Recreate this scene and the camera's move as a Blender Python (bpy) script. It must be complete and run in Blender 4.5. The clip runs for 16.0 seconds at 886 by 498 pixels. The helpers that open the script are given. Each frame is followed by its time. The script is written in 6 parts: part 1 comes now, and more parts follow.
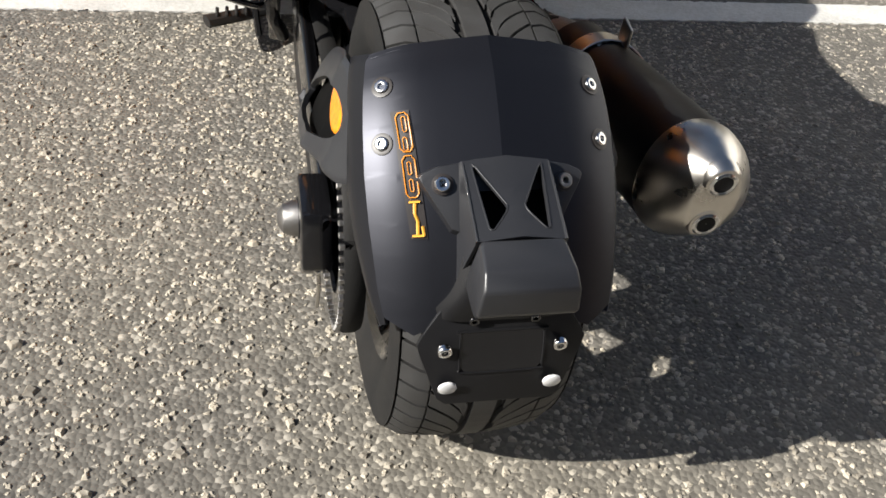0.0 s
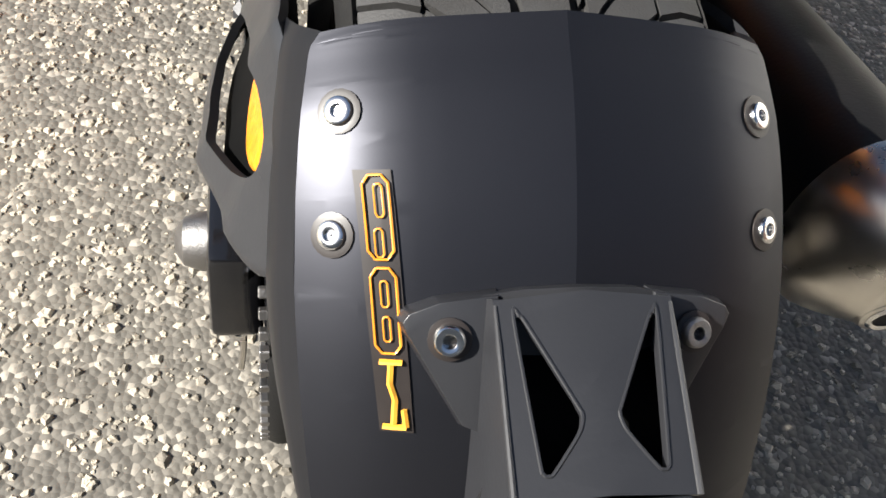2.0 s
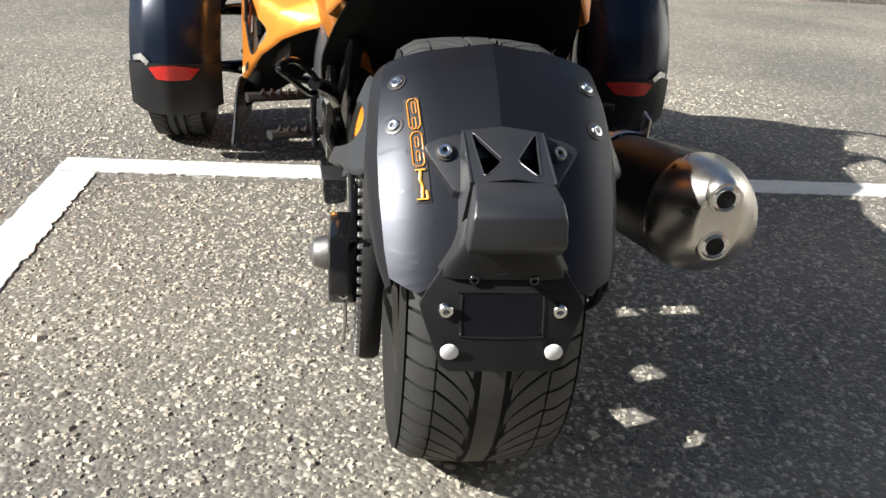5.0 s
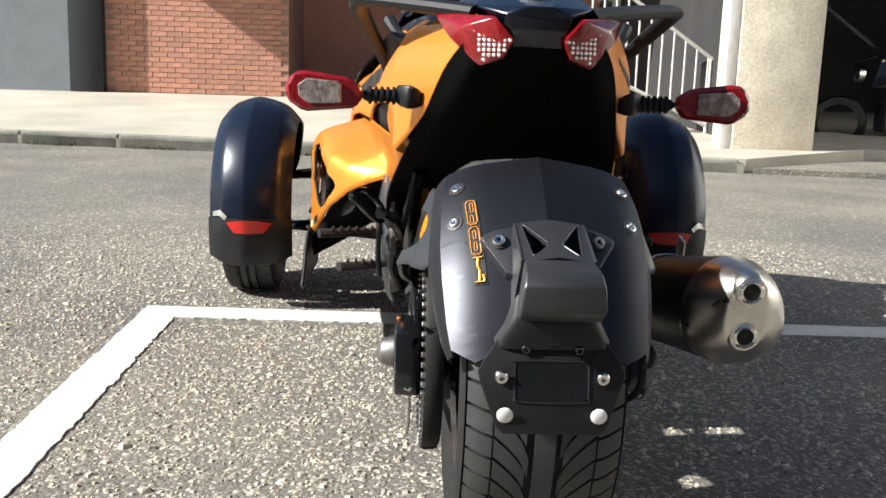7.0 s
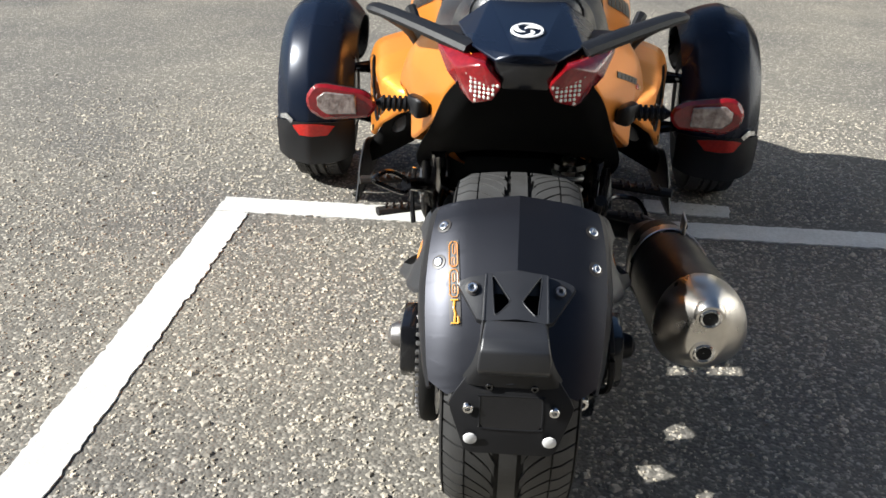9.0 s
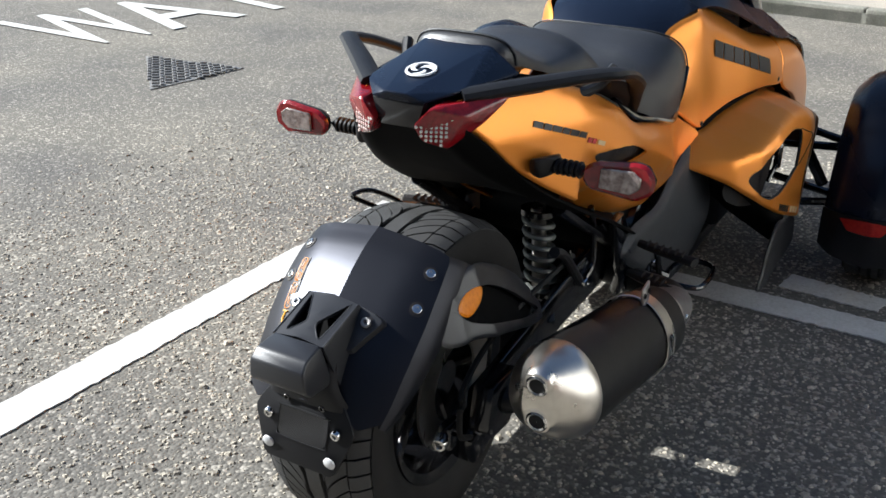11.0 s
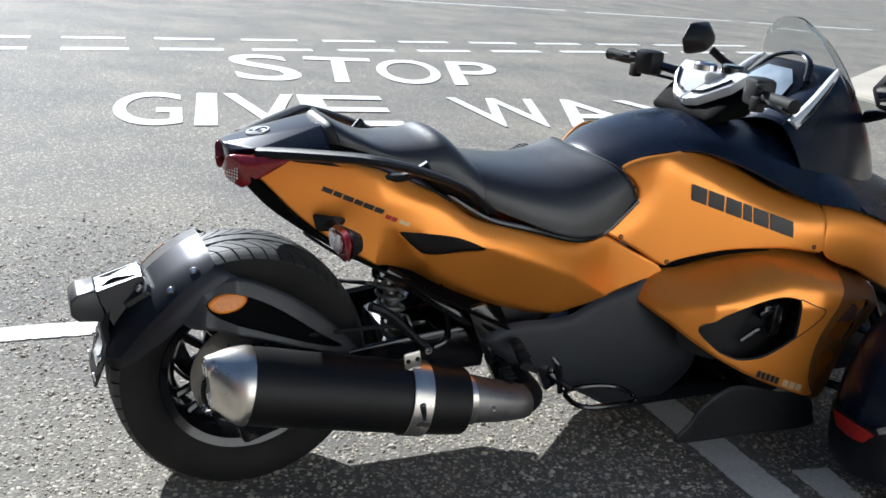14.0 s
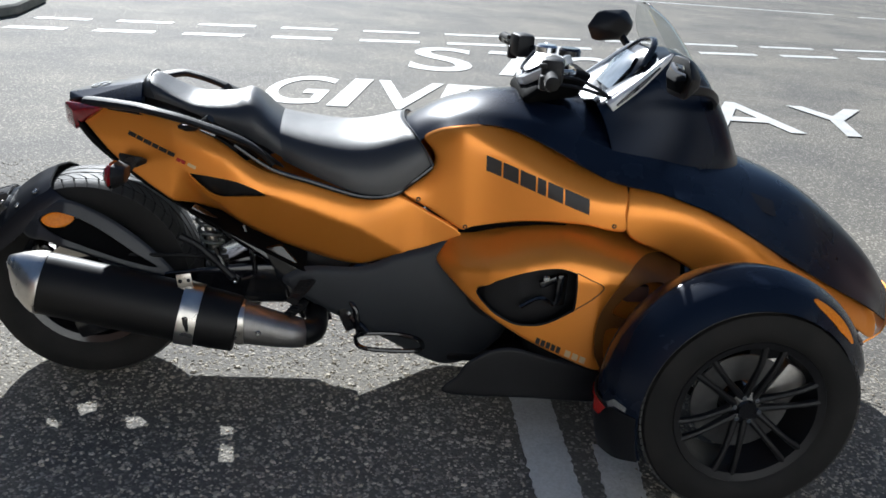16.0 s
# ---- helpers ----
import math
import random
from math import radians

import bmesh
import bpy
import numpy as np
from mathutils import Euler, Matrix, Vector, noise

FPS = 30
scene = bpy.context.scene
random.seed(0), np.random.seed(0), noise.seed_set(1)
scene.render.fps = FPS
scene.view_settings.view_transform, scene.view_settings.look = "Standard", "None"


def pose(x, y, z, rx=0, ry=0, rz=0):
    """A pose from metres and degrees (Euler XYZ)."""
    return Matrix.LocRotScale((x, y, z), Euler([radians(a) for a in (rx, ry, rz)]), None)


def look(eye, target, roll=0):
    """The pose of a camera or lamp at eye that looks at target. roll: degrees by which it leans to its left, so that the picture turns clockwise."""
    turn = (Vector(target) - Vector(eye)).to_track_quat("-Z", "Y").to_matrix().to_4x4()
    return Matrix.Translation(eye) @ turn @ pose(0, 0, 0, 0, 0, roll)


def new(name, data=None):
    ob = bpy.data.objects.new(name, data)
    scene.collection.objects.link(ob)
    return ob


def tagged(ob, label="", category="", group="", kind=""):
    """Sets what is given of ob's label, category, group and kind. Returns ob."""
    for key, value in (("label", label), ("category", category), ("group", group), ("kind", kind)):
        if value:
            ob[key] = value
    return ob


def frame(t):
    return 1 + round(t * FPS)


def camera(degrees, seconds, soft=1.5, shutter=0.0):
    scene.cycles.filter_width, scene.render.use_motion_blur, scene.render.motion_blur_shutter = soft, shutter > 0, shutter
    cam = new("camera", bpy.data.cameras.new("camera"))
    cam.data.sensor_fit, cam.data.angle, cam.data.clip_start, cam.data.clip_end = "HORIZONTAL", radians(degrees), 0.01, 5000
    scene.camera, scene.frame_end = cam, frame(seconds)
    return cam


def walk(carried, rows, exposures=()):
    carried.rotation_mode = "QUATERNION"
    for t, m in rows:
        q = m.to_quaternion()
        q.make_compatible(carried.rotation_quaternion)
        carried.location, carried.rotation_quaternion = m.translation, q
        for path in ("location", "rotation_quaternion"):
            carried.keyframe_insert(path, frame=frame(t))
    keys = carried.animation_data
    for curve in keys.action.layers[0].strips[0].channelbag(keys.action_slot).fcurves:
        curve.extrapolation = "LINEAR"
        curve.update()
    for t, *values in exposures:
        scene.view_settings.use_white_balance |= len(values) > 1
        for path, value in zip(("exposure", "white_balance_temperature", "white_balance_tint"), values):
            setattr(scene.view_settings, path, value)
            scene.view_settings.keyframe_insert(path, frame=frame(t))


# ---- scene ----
cam = camera(50.3, 16.0, soft=1.6)

# seconds, eye, point looked at, roll in degrees
PATH = [
    (0.0, (-0.262, -1.021, 1.077), (0.0333, 0.1143, 0.1419), 6.58),
    (0.5, (-0.202, -0.922, 0.966), (0.0553, 0.2613, 0.0806), 4.79),
    (1.0, (-0.173, -0.687, 0.990), (0.0528, 0.3532, -0.0672), 7.37),
    (1.5, (-0.164, -0.562, 0.949), (0.0829, 0.3987, -0.1765), 9.81),
    (2.0, (-0.159, -0.491, 0.911), (0.1250, 0.4273, -0.2408), 12.49),
    (2.5, (-0.159, -0.481, 0.899), (0.1390, 0.4290, -0.2549), 13.44),
    (3.0, (-0.168, -0.539, 0.914), (0.1012, 0.4134, -0.2134), 11.95),
    (3.2, (-0.165, -0.601, 0.927), (0.0812, 0.3920, -0.1694), 10.38),
    (5.3, (-0.186, -1.326, 0.751), (-0.0369, 0.1036, 0.3211), 2.70),
    (5.5, (-0.183, -1.347, 0.719), (-0.0479, 0.1058, 0.3714), 2.44),
    (6.0, (-0.201, -1.406, 0.722), (-0.0799, 0.0700, 0.4831), 2.40),
    (6.5, (-0.206, -1.439, 0.728), (-0.1042, 0.0388, 0.4917), 2.23),
    (7.0, (-0.205, -1.461, 0.728), (-0.1273, 0.0122, 0.4592), 2.01),
    (7.5, (-0.193, -1.457, 0.760), (-0.1446, 0.0034, 0.4187), 1.61),
    (8.0, (-0.195, -1.505, 0.967), (-0.1648, -0.0884, 0.4755), 1.32),
    (8.2, (-0.191, -1.537, 1.030), (-0.1706, -0.1347, 0.4976), 1.64),
    (10.3, (0.441, -1.426, 1.200), (0.0431, -0.1278, 0.5629), 1.49),
    (10.5, (0.510, -1.401, 1.206), (0.0567, -0.1186, 0.5740), 2.42),
    (11.0, (0.791, -1.320, 1.201), (0.1289, -0.1095, 0.6110), 1.71),
    (11.5, (0.962, -1.224, 1.233), (0.1790, -0.0908, 0.6392), 3.09),
    (12.0, (1.162, -1.119, 1.279), (0.2560, -0.0824, 0.6841), 3.50),
    (12.5, (1.383, -1.014, 1.308), (0.3671, -0.0814, 0.7171), 4.93),
    (13.0, (1.627, -0.852, 1.339), (0.4988, -0.0391, 0.7766), 5.94),
    (13.5, (1.834, -0.710, 1.320), (0.6236, 0.0213, 0.8193), 5.87),
    (14.0, (2.071, -0.483, 1.321), (0.7923, 0.1384, 0.8431), 5.70),
    (14.5, (2.261, -0.250, 1.332), (0.9402, 0.2776, 0.8560), 5.73),
    (15.0, (2.402, 0.033, 1.379), (1.0570, 0.4628, 0.8728), 5.62),
    (15.5, (2.539, 0.336, 1.394), (1.1646, 0.6480, 0.8804), 5.27),
    (16.0, (2.699, 0.690, 1.404), (1.3008, 0.8646, 0.8897), 4.91),
]
EXPOSURES = [(0.0, 0.85, 6350, 10), (0.5, 1.0, 6350, 10), (1.0, 1.25, 6300, 9), (1.5, 1.4, 6350, 10), (3.0, 1.4, 6400, 10), (5.5, 1.25, 6200, 8), (7.5, 1.25, 6200, 8), (8.0, 1.1, 6200, 8), (10.5, 1.3, 5850, 8), (11.5, 1.1, 5800, 8), (12.0, 1.3, 5700, 8), (13.0, 1.25, 5700, 8), (13.5, 1.05, 5700, 8), (14.5, 1.05, 5650, 8), (15.5, 0.85, 5750, 8), (16.0, 0.8, 5700, 8)]
walk(cam, [(t, look(eye, target, roll)) for t, eye, target, roll in PATH], EXPOSURES)

# ---- daylight ----
SUN = Vector((-1.42, -0.33, 1.0)).normalized()
world = bpy.data.worlds.new("sky")
scene.world = world
world.use_nodes = True
wn = world.node_tree
sky = wn.nodes.new("ShaderNodeTexSky")
sky.sky_type, sky.sun_disc = "NISHITA", False
sky.sun_elevation = math.asin(SUN.z)
sky.sun_rotation = math.atan2(SUN.x, SUN.y) % (2 * math.pi)
wn.links.new(sky.outputs["Color"], wn.nodes["Background"].inputs["Color"])
wn.nodes["Background"].inputs["Strength"].default_value = 0.05
sun = new("sun", bpy.data.lights.new("sun", "SUN"))
sun.data.energy, sun.data.angle, sun.data.color = 5.2, radians(0.55), (1.0, 0.95, 0.87)
sun.matrix_world = look(SUN * 30, (0, 0, 0))


# ---- materials ----
def material(name, colour, rough=0.5, metal=0.0, second=None, scale=8.0, mix=0.35, grain=0.0, grain_scale=400.0,
             coat=0.0, rough_var=0.1, bump=0.0, bump_scale=300.0, emit=None, transmission=0.0, ior=1.45, detail=5.0, spec=0.5):
    m = bpy.data.materials.new(name)
    m.use_nodes = True
    nt = m.node_tree
    b = nt.nodes["Principled BSDF"]
    tc = nt.nodes.new("ShaderNodeTexCoord")
    n1 = nt.nodes.new("ShaderNodeTexNoise")
    n1.inputs["Scale"].default_value, n1.inputs["Detail"].default_value = scale, detail
    nt.links.new(tc.outputs["Object"], n1.inputs["Vector"])
    ramp = nt.nodes.new("ShaderNodeValToRGB")
    c2 = second or tuple(c * (1 - mix) for c in colour)
    ramp.color_ramp.elements[0].position, ramp.color_ramp.elements[1].position = 0.32, 0.68
    ramp.color_ramp.elements[0].color, ramp.color_ramp.elements[1].color = (*c2, 1), (*colour, 1)
    nt.links.new(n1.outputs["Fac"], ramp.inputs["Fac"])
    out = ramp.outputs["Color"]
    if grain:
        n2 = nt.nodes.new("ShaderNodeTexNoise")
        n2.inputs["Scale"].default_value, n2.inputs["Detail"].default_value = grain_scale, 2
        nt.links.new(tc.outputs["Object"], n2.inputs["Vector"])
        mx = nt.nodes.new("ShaderNodeMix")
        mx.data_type, mx.blend_type = "RGBA", "OVERLAY"
        mx.inputs["Factor"].default_value = grain
        nt.links.new(out, mx.inputs["A"])
        nt.links.new(n2.outputs["Fac"], mx.inputs["B"])
        out = mx.outputs["Result"]
    nt.links.new(out, b.inputs["Base Color"])
    mr = nt.nodes.new("ShaderNodeMapRange")
    mr.inputs["To Min"].default_value = max(0.02, rough - rough_var)
    mr.inputs["To Max"].default_value = min(1.0, rough + rough_var)
    nt.links.new(n1.outputs["Fac"], mr.inputs["Value"])
    nt.links.new(mr.outputs["Result"], b.inputs["Roughness"])
    b.inputs["Metallic"].default_value = metal
    b.inputs["Specular IOR Level"].default_value = spec
    b.inputs["Coat Weight"].default_value = coat
    b.inputs["Coat Roughness"].default_value = 0.12
    b.inputs["Transmission Weight"].default_value = transmission
    b.inputs["IOR"].default_value = ior
    if bump:
        n3 = nt.nodes.new("ShaderNodeTexNoise")
        n3.inputs["Scale"].default_value, n3.inputs["Detail"].default_value = bump_scale, 3
        nt.links.new(tc.outputs["Object"], n3.inputs["Vector"])
        bp = nt.nodes.new("ShaderNodeBump")
        bp.inputs["Strength"].default_value, bp.inputs["Distance"].default_value = bump, 0.002
        nt.links.new(n3.outputs["Fac"], bp.inputs["Height"])
        nt.links.new(bp.outputs["Normal"], b.inputs["Normal"])
    if emit:
        b.inputs["Emission Color"].default_value, b.inputs["Emission Strength"].default_value = (*emit[:3], 1), emit[3]
    return m


ORANGE = material("satin orange metallic paint", (0.88, 0.315, 0.040), 0.34, 0.6, (0.82, 0.285, 0.035), 3.0, grain=0.10, grain_scale=1500, coat=0.2, rough_var=0.04)
FENDER = material("satin graphite paint", (0.027, 0.028, 0.034), 0.40, 0.80, (0.022, 0.023, 0.029), 4.0, spec=0.8, grain=0.12, grain_scale=1800, rough_var=0.04)
BRACKET = material("satin grey bracket plastic", (0.022, 0.0225, 0.025), 0.36, 0, (0.018, 0.0185, 0.021), 8, spec=0.6, rough_var=0.05, bump=0.05)
MIDNIGHT = material("satin midnight black paint", (0.007, 0.012, 0.026), 0.27, 0.2, (0.006, 0.010, 0.021), 4.0, spec=0.35, rough_var=0.05)
PLASTIC = material("moulded black plastic", (0.010, 0.010, 0.011), 0.48, 0, (0.007, 0.007, 0.008), 14, spec=0.35, bump=0.12, bump_scale=900)
GREYPLASTIC = material("grained dark grey plastic", (0.024, 0.027, 0.031), 0.52, 0, (0.018, 0.020, 0.024), 12, bump=0.2, bump_scale=1200)
RENDER = material("cream rendered wall", (0.82, 0.81, 0.78), 0.85, 0, (0.74, 0.73, 0.70), 0.8, grain=0.2, grain_scale=30)
# black plastic taken almost to zero, so undersides and recesses hold their shade
UNDER = material("black plastic darkened for shade", (0.004, 0.004, 0.004), 0.75, 0, (0.003, 0.003, 0.003), 10, spec=0.06)
GLOSS = material("gloss black", (0.008, 0.008, 0.009), 0.14, 0, (0.006, 0.006, 0.007), 6, coat=0.4, rough_var=0.06)
RUBBER = material("tyre rubber", (0.011, 0.011, 0.011), 0.70, 0, (0.017, 0.016, 0.015), 11, spec=0.25, bump=0.25, bump_scale=500)
TREAD = material("worn tread rubber", (0.046, 0.046, 0.046), 0.62, 0, (0.036, 0.035, 0.034), 25, bump=0.2, bump_scale=600)
GROOVE = material("tyre groove rubber", (0.010, 0.010, 0.010), 0.85, 0, (0.014, 0.013, 0.012), 20)
VINYL = material("black seat vinyl", (0.022, 0.022, 0.023), 0.42, 0, (0.017, 0.017, 0.018), 9, spec=0.75, coat=0.15, bump=0.2, bump_scale=1400)
STEEL = material("brushed stainless steel", (0.66, 0.63, 0.58), 0.29, 1.0, (0.54, 0.51, 0.47), 26, rough_var=0.06)
CAST = material("cast alloy", (0.32, 0.31, 0.30), 0.45, 1.0, (0.24, 0.23, 0.22), 30, bump=0.3, bump_scale=700)
DISC = material("worn brake disc", (0.14, 0.14, 0.14), 0.4, 0.8, (0.10, 0.10, 0.10), 30)
CHROME = material("bright zinc bolt", (0.75, 0.74, 0.72), 0.16, 1.0, (0.62, 0.61, 0.60), 60, rough_var=0.05)
CANBLACK = material("black coated silencer", (0.008, 0.0075, 0.0075), 0.44, 0.2, (0.006, 0.006, 0.006), 16, spec=0.35, rough_var=0.08, bump=0.1)
RED = material("red lens", (0.22, 0.005, 0.008), 0.12, 0, (0.14, 0.003, 0.005), 90, coat=0.6, bump=0.6, bump_scale=160)
CLEAR = material("clear faceted lens", (0.40, 0.34, 0.31), 0.14, 0.3, (0.14, 0.10, 0.09), 90, coat=0.7, bump=1.0, bump_scale=120)
# bead colour is near white for the sunlight that the lens throws back
BEAD = material("retroreflective bead in glint white", (0.97, 0.86, 0.82), 0.22, 0.7, (0.90, 0.66, 0.60), 200, coat=0.8)
AMBER = material("amber reflector", (0.85, 0.27, 0.008), 0.22, 0, (0.72, 0.20, 0.005), 120, coat=0.1, bump=0.4, bump_scale=260)
REDREF = material("red reflector", (0.48, 0.02, 0.012), 0.18, 0, (0.36, 0.012, 0.010), 120, coat=0.5, bump=0.4, bump_scale=260)
WHITE = material("gloss white trim", (0.74, 0.74, 0.73), 0.22, 0, (0.66, 0.66, 0.66), 10, coat=0.3)
SILVER = material("silver trim", (0.70, 0.70, 0.70), 0.25, 0.9, (0.60, 0.60, 0.60), 20)
SCREEN = material("instrument display", (0.30, 0.36, 0.42), 0.12, 0, (0.16, 0.20, 0.24), 14, coat=0.8)
MIRRORGLASS = material("mirror glass", (0.8, 0.8, 0.8), 0.03, 1.0, (0.78, 0.78, 0.78), 4, rough_var=0.01)
GLASS = material("smoked screen acrylic", (0.80, 0.82, 0.82), 0.04, 0, (0.80, 0.82, 0.82), 4, transmission=1.0, ior=1.06, rough_var=0.02)
DECAL = material("charcoal decal", (0.025, 0.020, 0.018), 0.4, 0, (0.018, 0.015, 0.014), 30)
DECALORANGE = material("orange decal", (0.80, 0.30, 0.03), 0.35, 0, (0.72, 0.25, 0.02), 30)
DECALYELLOW = material("amber yellow decal", (0.85, 0.42, 0.05), 0.35, 0, (0.78, 0.36, 0.04), 30)
DECALLIGHT = material("pale decal", (0.75, 0.55, 0.30), 0.35, 0, (0.68, 0.48, 0.25), 30)
GREEN = material("green oxide coated spring", (0.12, 0.125, 0.115), 0.38, 0.3, (0.08, 0.085, 0.08), 30)
PAINT = material("worn white road paint", (0.64, 0.63, 0.59), 0.6, 0, (0.50, 0.49, 0.46), 6, mix=0.3, grain=0.35, grain_scale=120, bump=0.6, bump_scale=160)
CONCRETE = material("weathered concrete", (0.40, 0.37, 0.31), 0.85, 0, (0.28, 0.26, 0.21), 2.5, grain=0.4, grain_scale=60, bump=0.5, bump_scale=60)
PAVING = material("pale concrete paving", (0.44, 0.40, 0.33), 0.85, 0, (0.33, 0.30, 0.25), 1.2, grain=0.35, grain_scale=80, bump=0.4, bump_scale=90)
KERB = material("granite kerb", (0.26, 0.25, 0.21), 0.85, 0, (0.16, 0.16, 0.13), 5, grain=0.5, grain_scale=90, bump=0.5, bump_scale=80)
CREAM = material("weathered cream render", (0.66, 0.60, 0.48), 0.9, 0, (0.50, 0.45, 0.35), 3.0, grain=0.45, grain_scale=40, bump=0.8, bump_scale=30)
GREYWALL = material("grey painted render", (0.22, 0.235, 0.25), 0.8, 0, (0.17, 0.185, 0.20), 1.5, grain=0.2, grain_scale=50, bump=0.3, bump_scale=60)
DARKPIER = material("dark painted pier", (0.022, 0.022, 0.028), 0.7, 0, (0.016, 0.016, 0.02), 3)
DARKBRICK = material("dark brown brickwork", (0.11, 0.065, 0.05), 0.85, 0, (0.08, 0.05, 0.04), 1.5, grain=0.3, grain_scale=30)
MORTAR = material("brick mortar", (0.36, 0.225, 0.17), 0.9, 0, (0.30, 0.185, 0.14), 9, grain=0.3)
# the dim of the workshop is put into this near-black wall colour
INTERIOR = material("workshop wall with shade in its colour", (0.030, 0.028, 0.028), 0.9, 0, (0.02, 0.02, 0.02), 2)
RAILPAINT = material("white painted steel", (0.62, 0.60, 0.56), 0.5, 0, (0.5, 0.48, 0.45), 9)
IRON = material("worn iron cover", (0.34, 0.33, 0.31), 0.5, 0.5, (0.18, 0.17, 0.16), 12, bump=0.3)
STUD = material("worn dark iron stud", (0.17, 0.165, 0.155), 0.55, 0.3, (0.12, 0.115, 0.11), 20)
GRASS = material("kerb weeds", (0.09, 0.10, 0.03), 0.8, 0, (0.06, 0.07, 0.02), 30)


def random_tint(m, low, high, island=False):
    """Vary a material piece by piece between two colours."""
    nt = m.node_tree
    b = nt.nodes["Principled BSDF"]
    info = nt.nodes.new("ShaderNodeNewGeometry" if island else "ShaderNodeObjectInfo")
    ramp = nt.nodes.new("ShaderNodeValToRGB")
    ramp.color_ramp.elements[0].color, ramp.color_ramp.elements[1].color = (*low, 1), (*high, 1)
    nt.links.new(info.outputs["Random Per Island" if island else "Random"], ramp.inputs["Fac"])
    mx = nt.nodes.new("ShaderNodeMix")
    mx.data_type, mx.blend_type = "RGBA", "MULTIPLY"
    mx.inputs["Factor"].default_value = 1.0
    old = b.inputs["Base Color"].links[0].from_socket
    nt.links.new(old, mx.inputs["A"])
    nt.links.new(ramp.outputs["Color"], mx.inputs["B"])
    nt.links.new(mx.outputs["Result"], b.inputs["Base Color"])
    return m


BRICK = random_tint(material("red clay brick", (0.56, 0.30, 0.21), 0.85, 0, (0.46, 0.24, 0.17), 14, grain=0.3, grain_scale=150, bump=0.4, bump_scale=140), (0.80, 0.80, 0.80), (1.08, 1.0, 0.98))
STONE = random_tint(material("stone chippings", (0.46, 0.42, 0.35), 0.7, 0, (0.36, 0.33, 0.28), 60, bump=0.4, bump_scale=400), (0.46, 0.45, 0.43), (1.26, 1.23, 1.16), island=True)


def asphalt():
    m = bpy.data.materials.new("chipped asphalt")
    m.use_nodes = True
    nt = m.node_tree
    b = nt.nodes["Principled BSDF"]
    tc = nt.nodes.new("ShaderNodeTexCoord")
    v = nt.nodes.new("ShaderNodeTexVoronoi")
    v.inputs["Scale"].default_value = 115
    nt.links.new(tc.outputs["Object"], v.inputs["Vector"])
    sep = nt.nodes.new("ShaderNodeSeparateColor")
    nt.links.new(v.outputs["Color"], sep.inputs["Color"])
    chips = nt.nodes.new("ShaderNodeValToRGB")
    e = chips.color_ramp.elements
    e[0].color, e[1].color = (0.140, 0.131, 0.114, 1), (0.42, 0.39, 0.335, 1)
    e[0].position, e[1].position = 0.50, 1.0
    mid = chips.color_ramp.elements.new(0.82)
    mid.color = (0.190, 0.177, 0.152, 1)
    nt.links.new(sep.outputs["Red"], chips.inputs["Fac"])
    big = nt.nodes.new("ShaderNodeTexNoise")
    big.inputs["Scale"].default_value, big.inputs["Detail"].default_value = 1.1, 6
    nt.links.new(tc.outputs["Object"], big.inputs["Vector"])
    br = nt.nodes.new("ShaderNodeValToRGB")
    br.color_ramp.elements[0].color, br.color_ramp.elements[1].color = (0.74, 0.74, 0.76, 1), (1.12, 1.10, 1.05, 1)
    br.color_ramp.elements[0].position, br.color_ramp.elements[1].position = 0.35, 0.65
    nt.links.new(big.outputs["Fac"], br.inputs["Fac"])
    mx = nt.nodes.new("ShaderNodeMix")
    mx.data_type, mx.blend_type = "RGBA", "MULTIPLY"
    mx.inputs["Factor"].default_value = 1.0
    nt.links.new(chips.outputs["Color"], mx.inputs["A"])
    nt.links.new(br.outputs["Color"], mx.inputs["B"])
    nt.links.new(mx.outputs["Result"], b.inputs["Base Color"])
    b.inputs["Roughness"].default_value = 0.8
    b.inputs["Specular IOR Level"].default_value = 0.25
    bp = nt.nodes.new("ShaderNodeBump")
    bp.inputs["Strength"].default_value, bp.inputs["Distance"].default_value = 0.6, 0.004
    inv = nt.nodes.new("ShaderNodeMath")
    inv.operation = "SUBTRACT"
    inv.inputs[0].default_value = 1.0
    nt.links.new(v.outputs["Distance"], inv.inputs[1])
    nt.links.new(inv.outputs[0], bp.inputs["Height"])
    nt.links.new(bp.outputs["Normal"], b.inputs["Normal"])
    return m


ASPHALT = asphalt()


# ---- shaping tools ----
def curve(pts, n, closed=False):
    """A smooth line of n points through pts."""
    p = np.array(pts, float)
    k = len(p)
    if closed:
        q = np.vstack([p[-1], p, p[0], p[1]])
        u = np.linspace(0, k, n, endpoint=False)
    else:
        q = np.vstack([2 * p[0] - p[1], p, 2 * p[-1] - p[-2]])
        u = np.linspace(0, k - 1, n)
    i = np.minimum(u.astype(int), (k if closed else k - 1) - 1)
    f = (u - i)[:, None]
    a, b, c, d = q[i], q[i + 1], q[i + 2], q[i + 3]
    return 0.5 * (2 * b + (c - a) * f + (2 * a - 5 * b + 4 * c - d) * f ** 2 + (3 * b - a - 3 * c + d) * f ** 3)


def from_grid(P, wrap_u=False, wrap_v=False):
    bm = bmesh.new()
    nu, nv = P.shape[:2]
    vs = [[bm.verts.new(P[i, j]) for j in range(nv)] for i in range(nu)]
    for i in range(nu if wrap_u else nu - 1):
        for j in range(nv if wrap_v else nv - 1):
            a, b = (i + 1) % nu, (j + 1) % nv
            bm.faces.new((vs[i][j], vs[a][j], vs[a][b], vs[i][b]))
    return bm


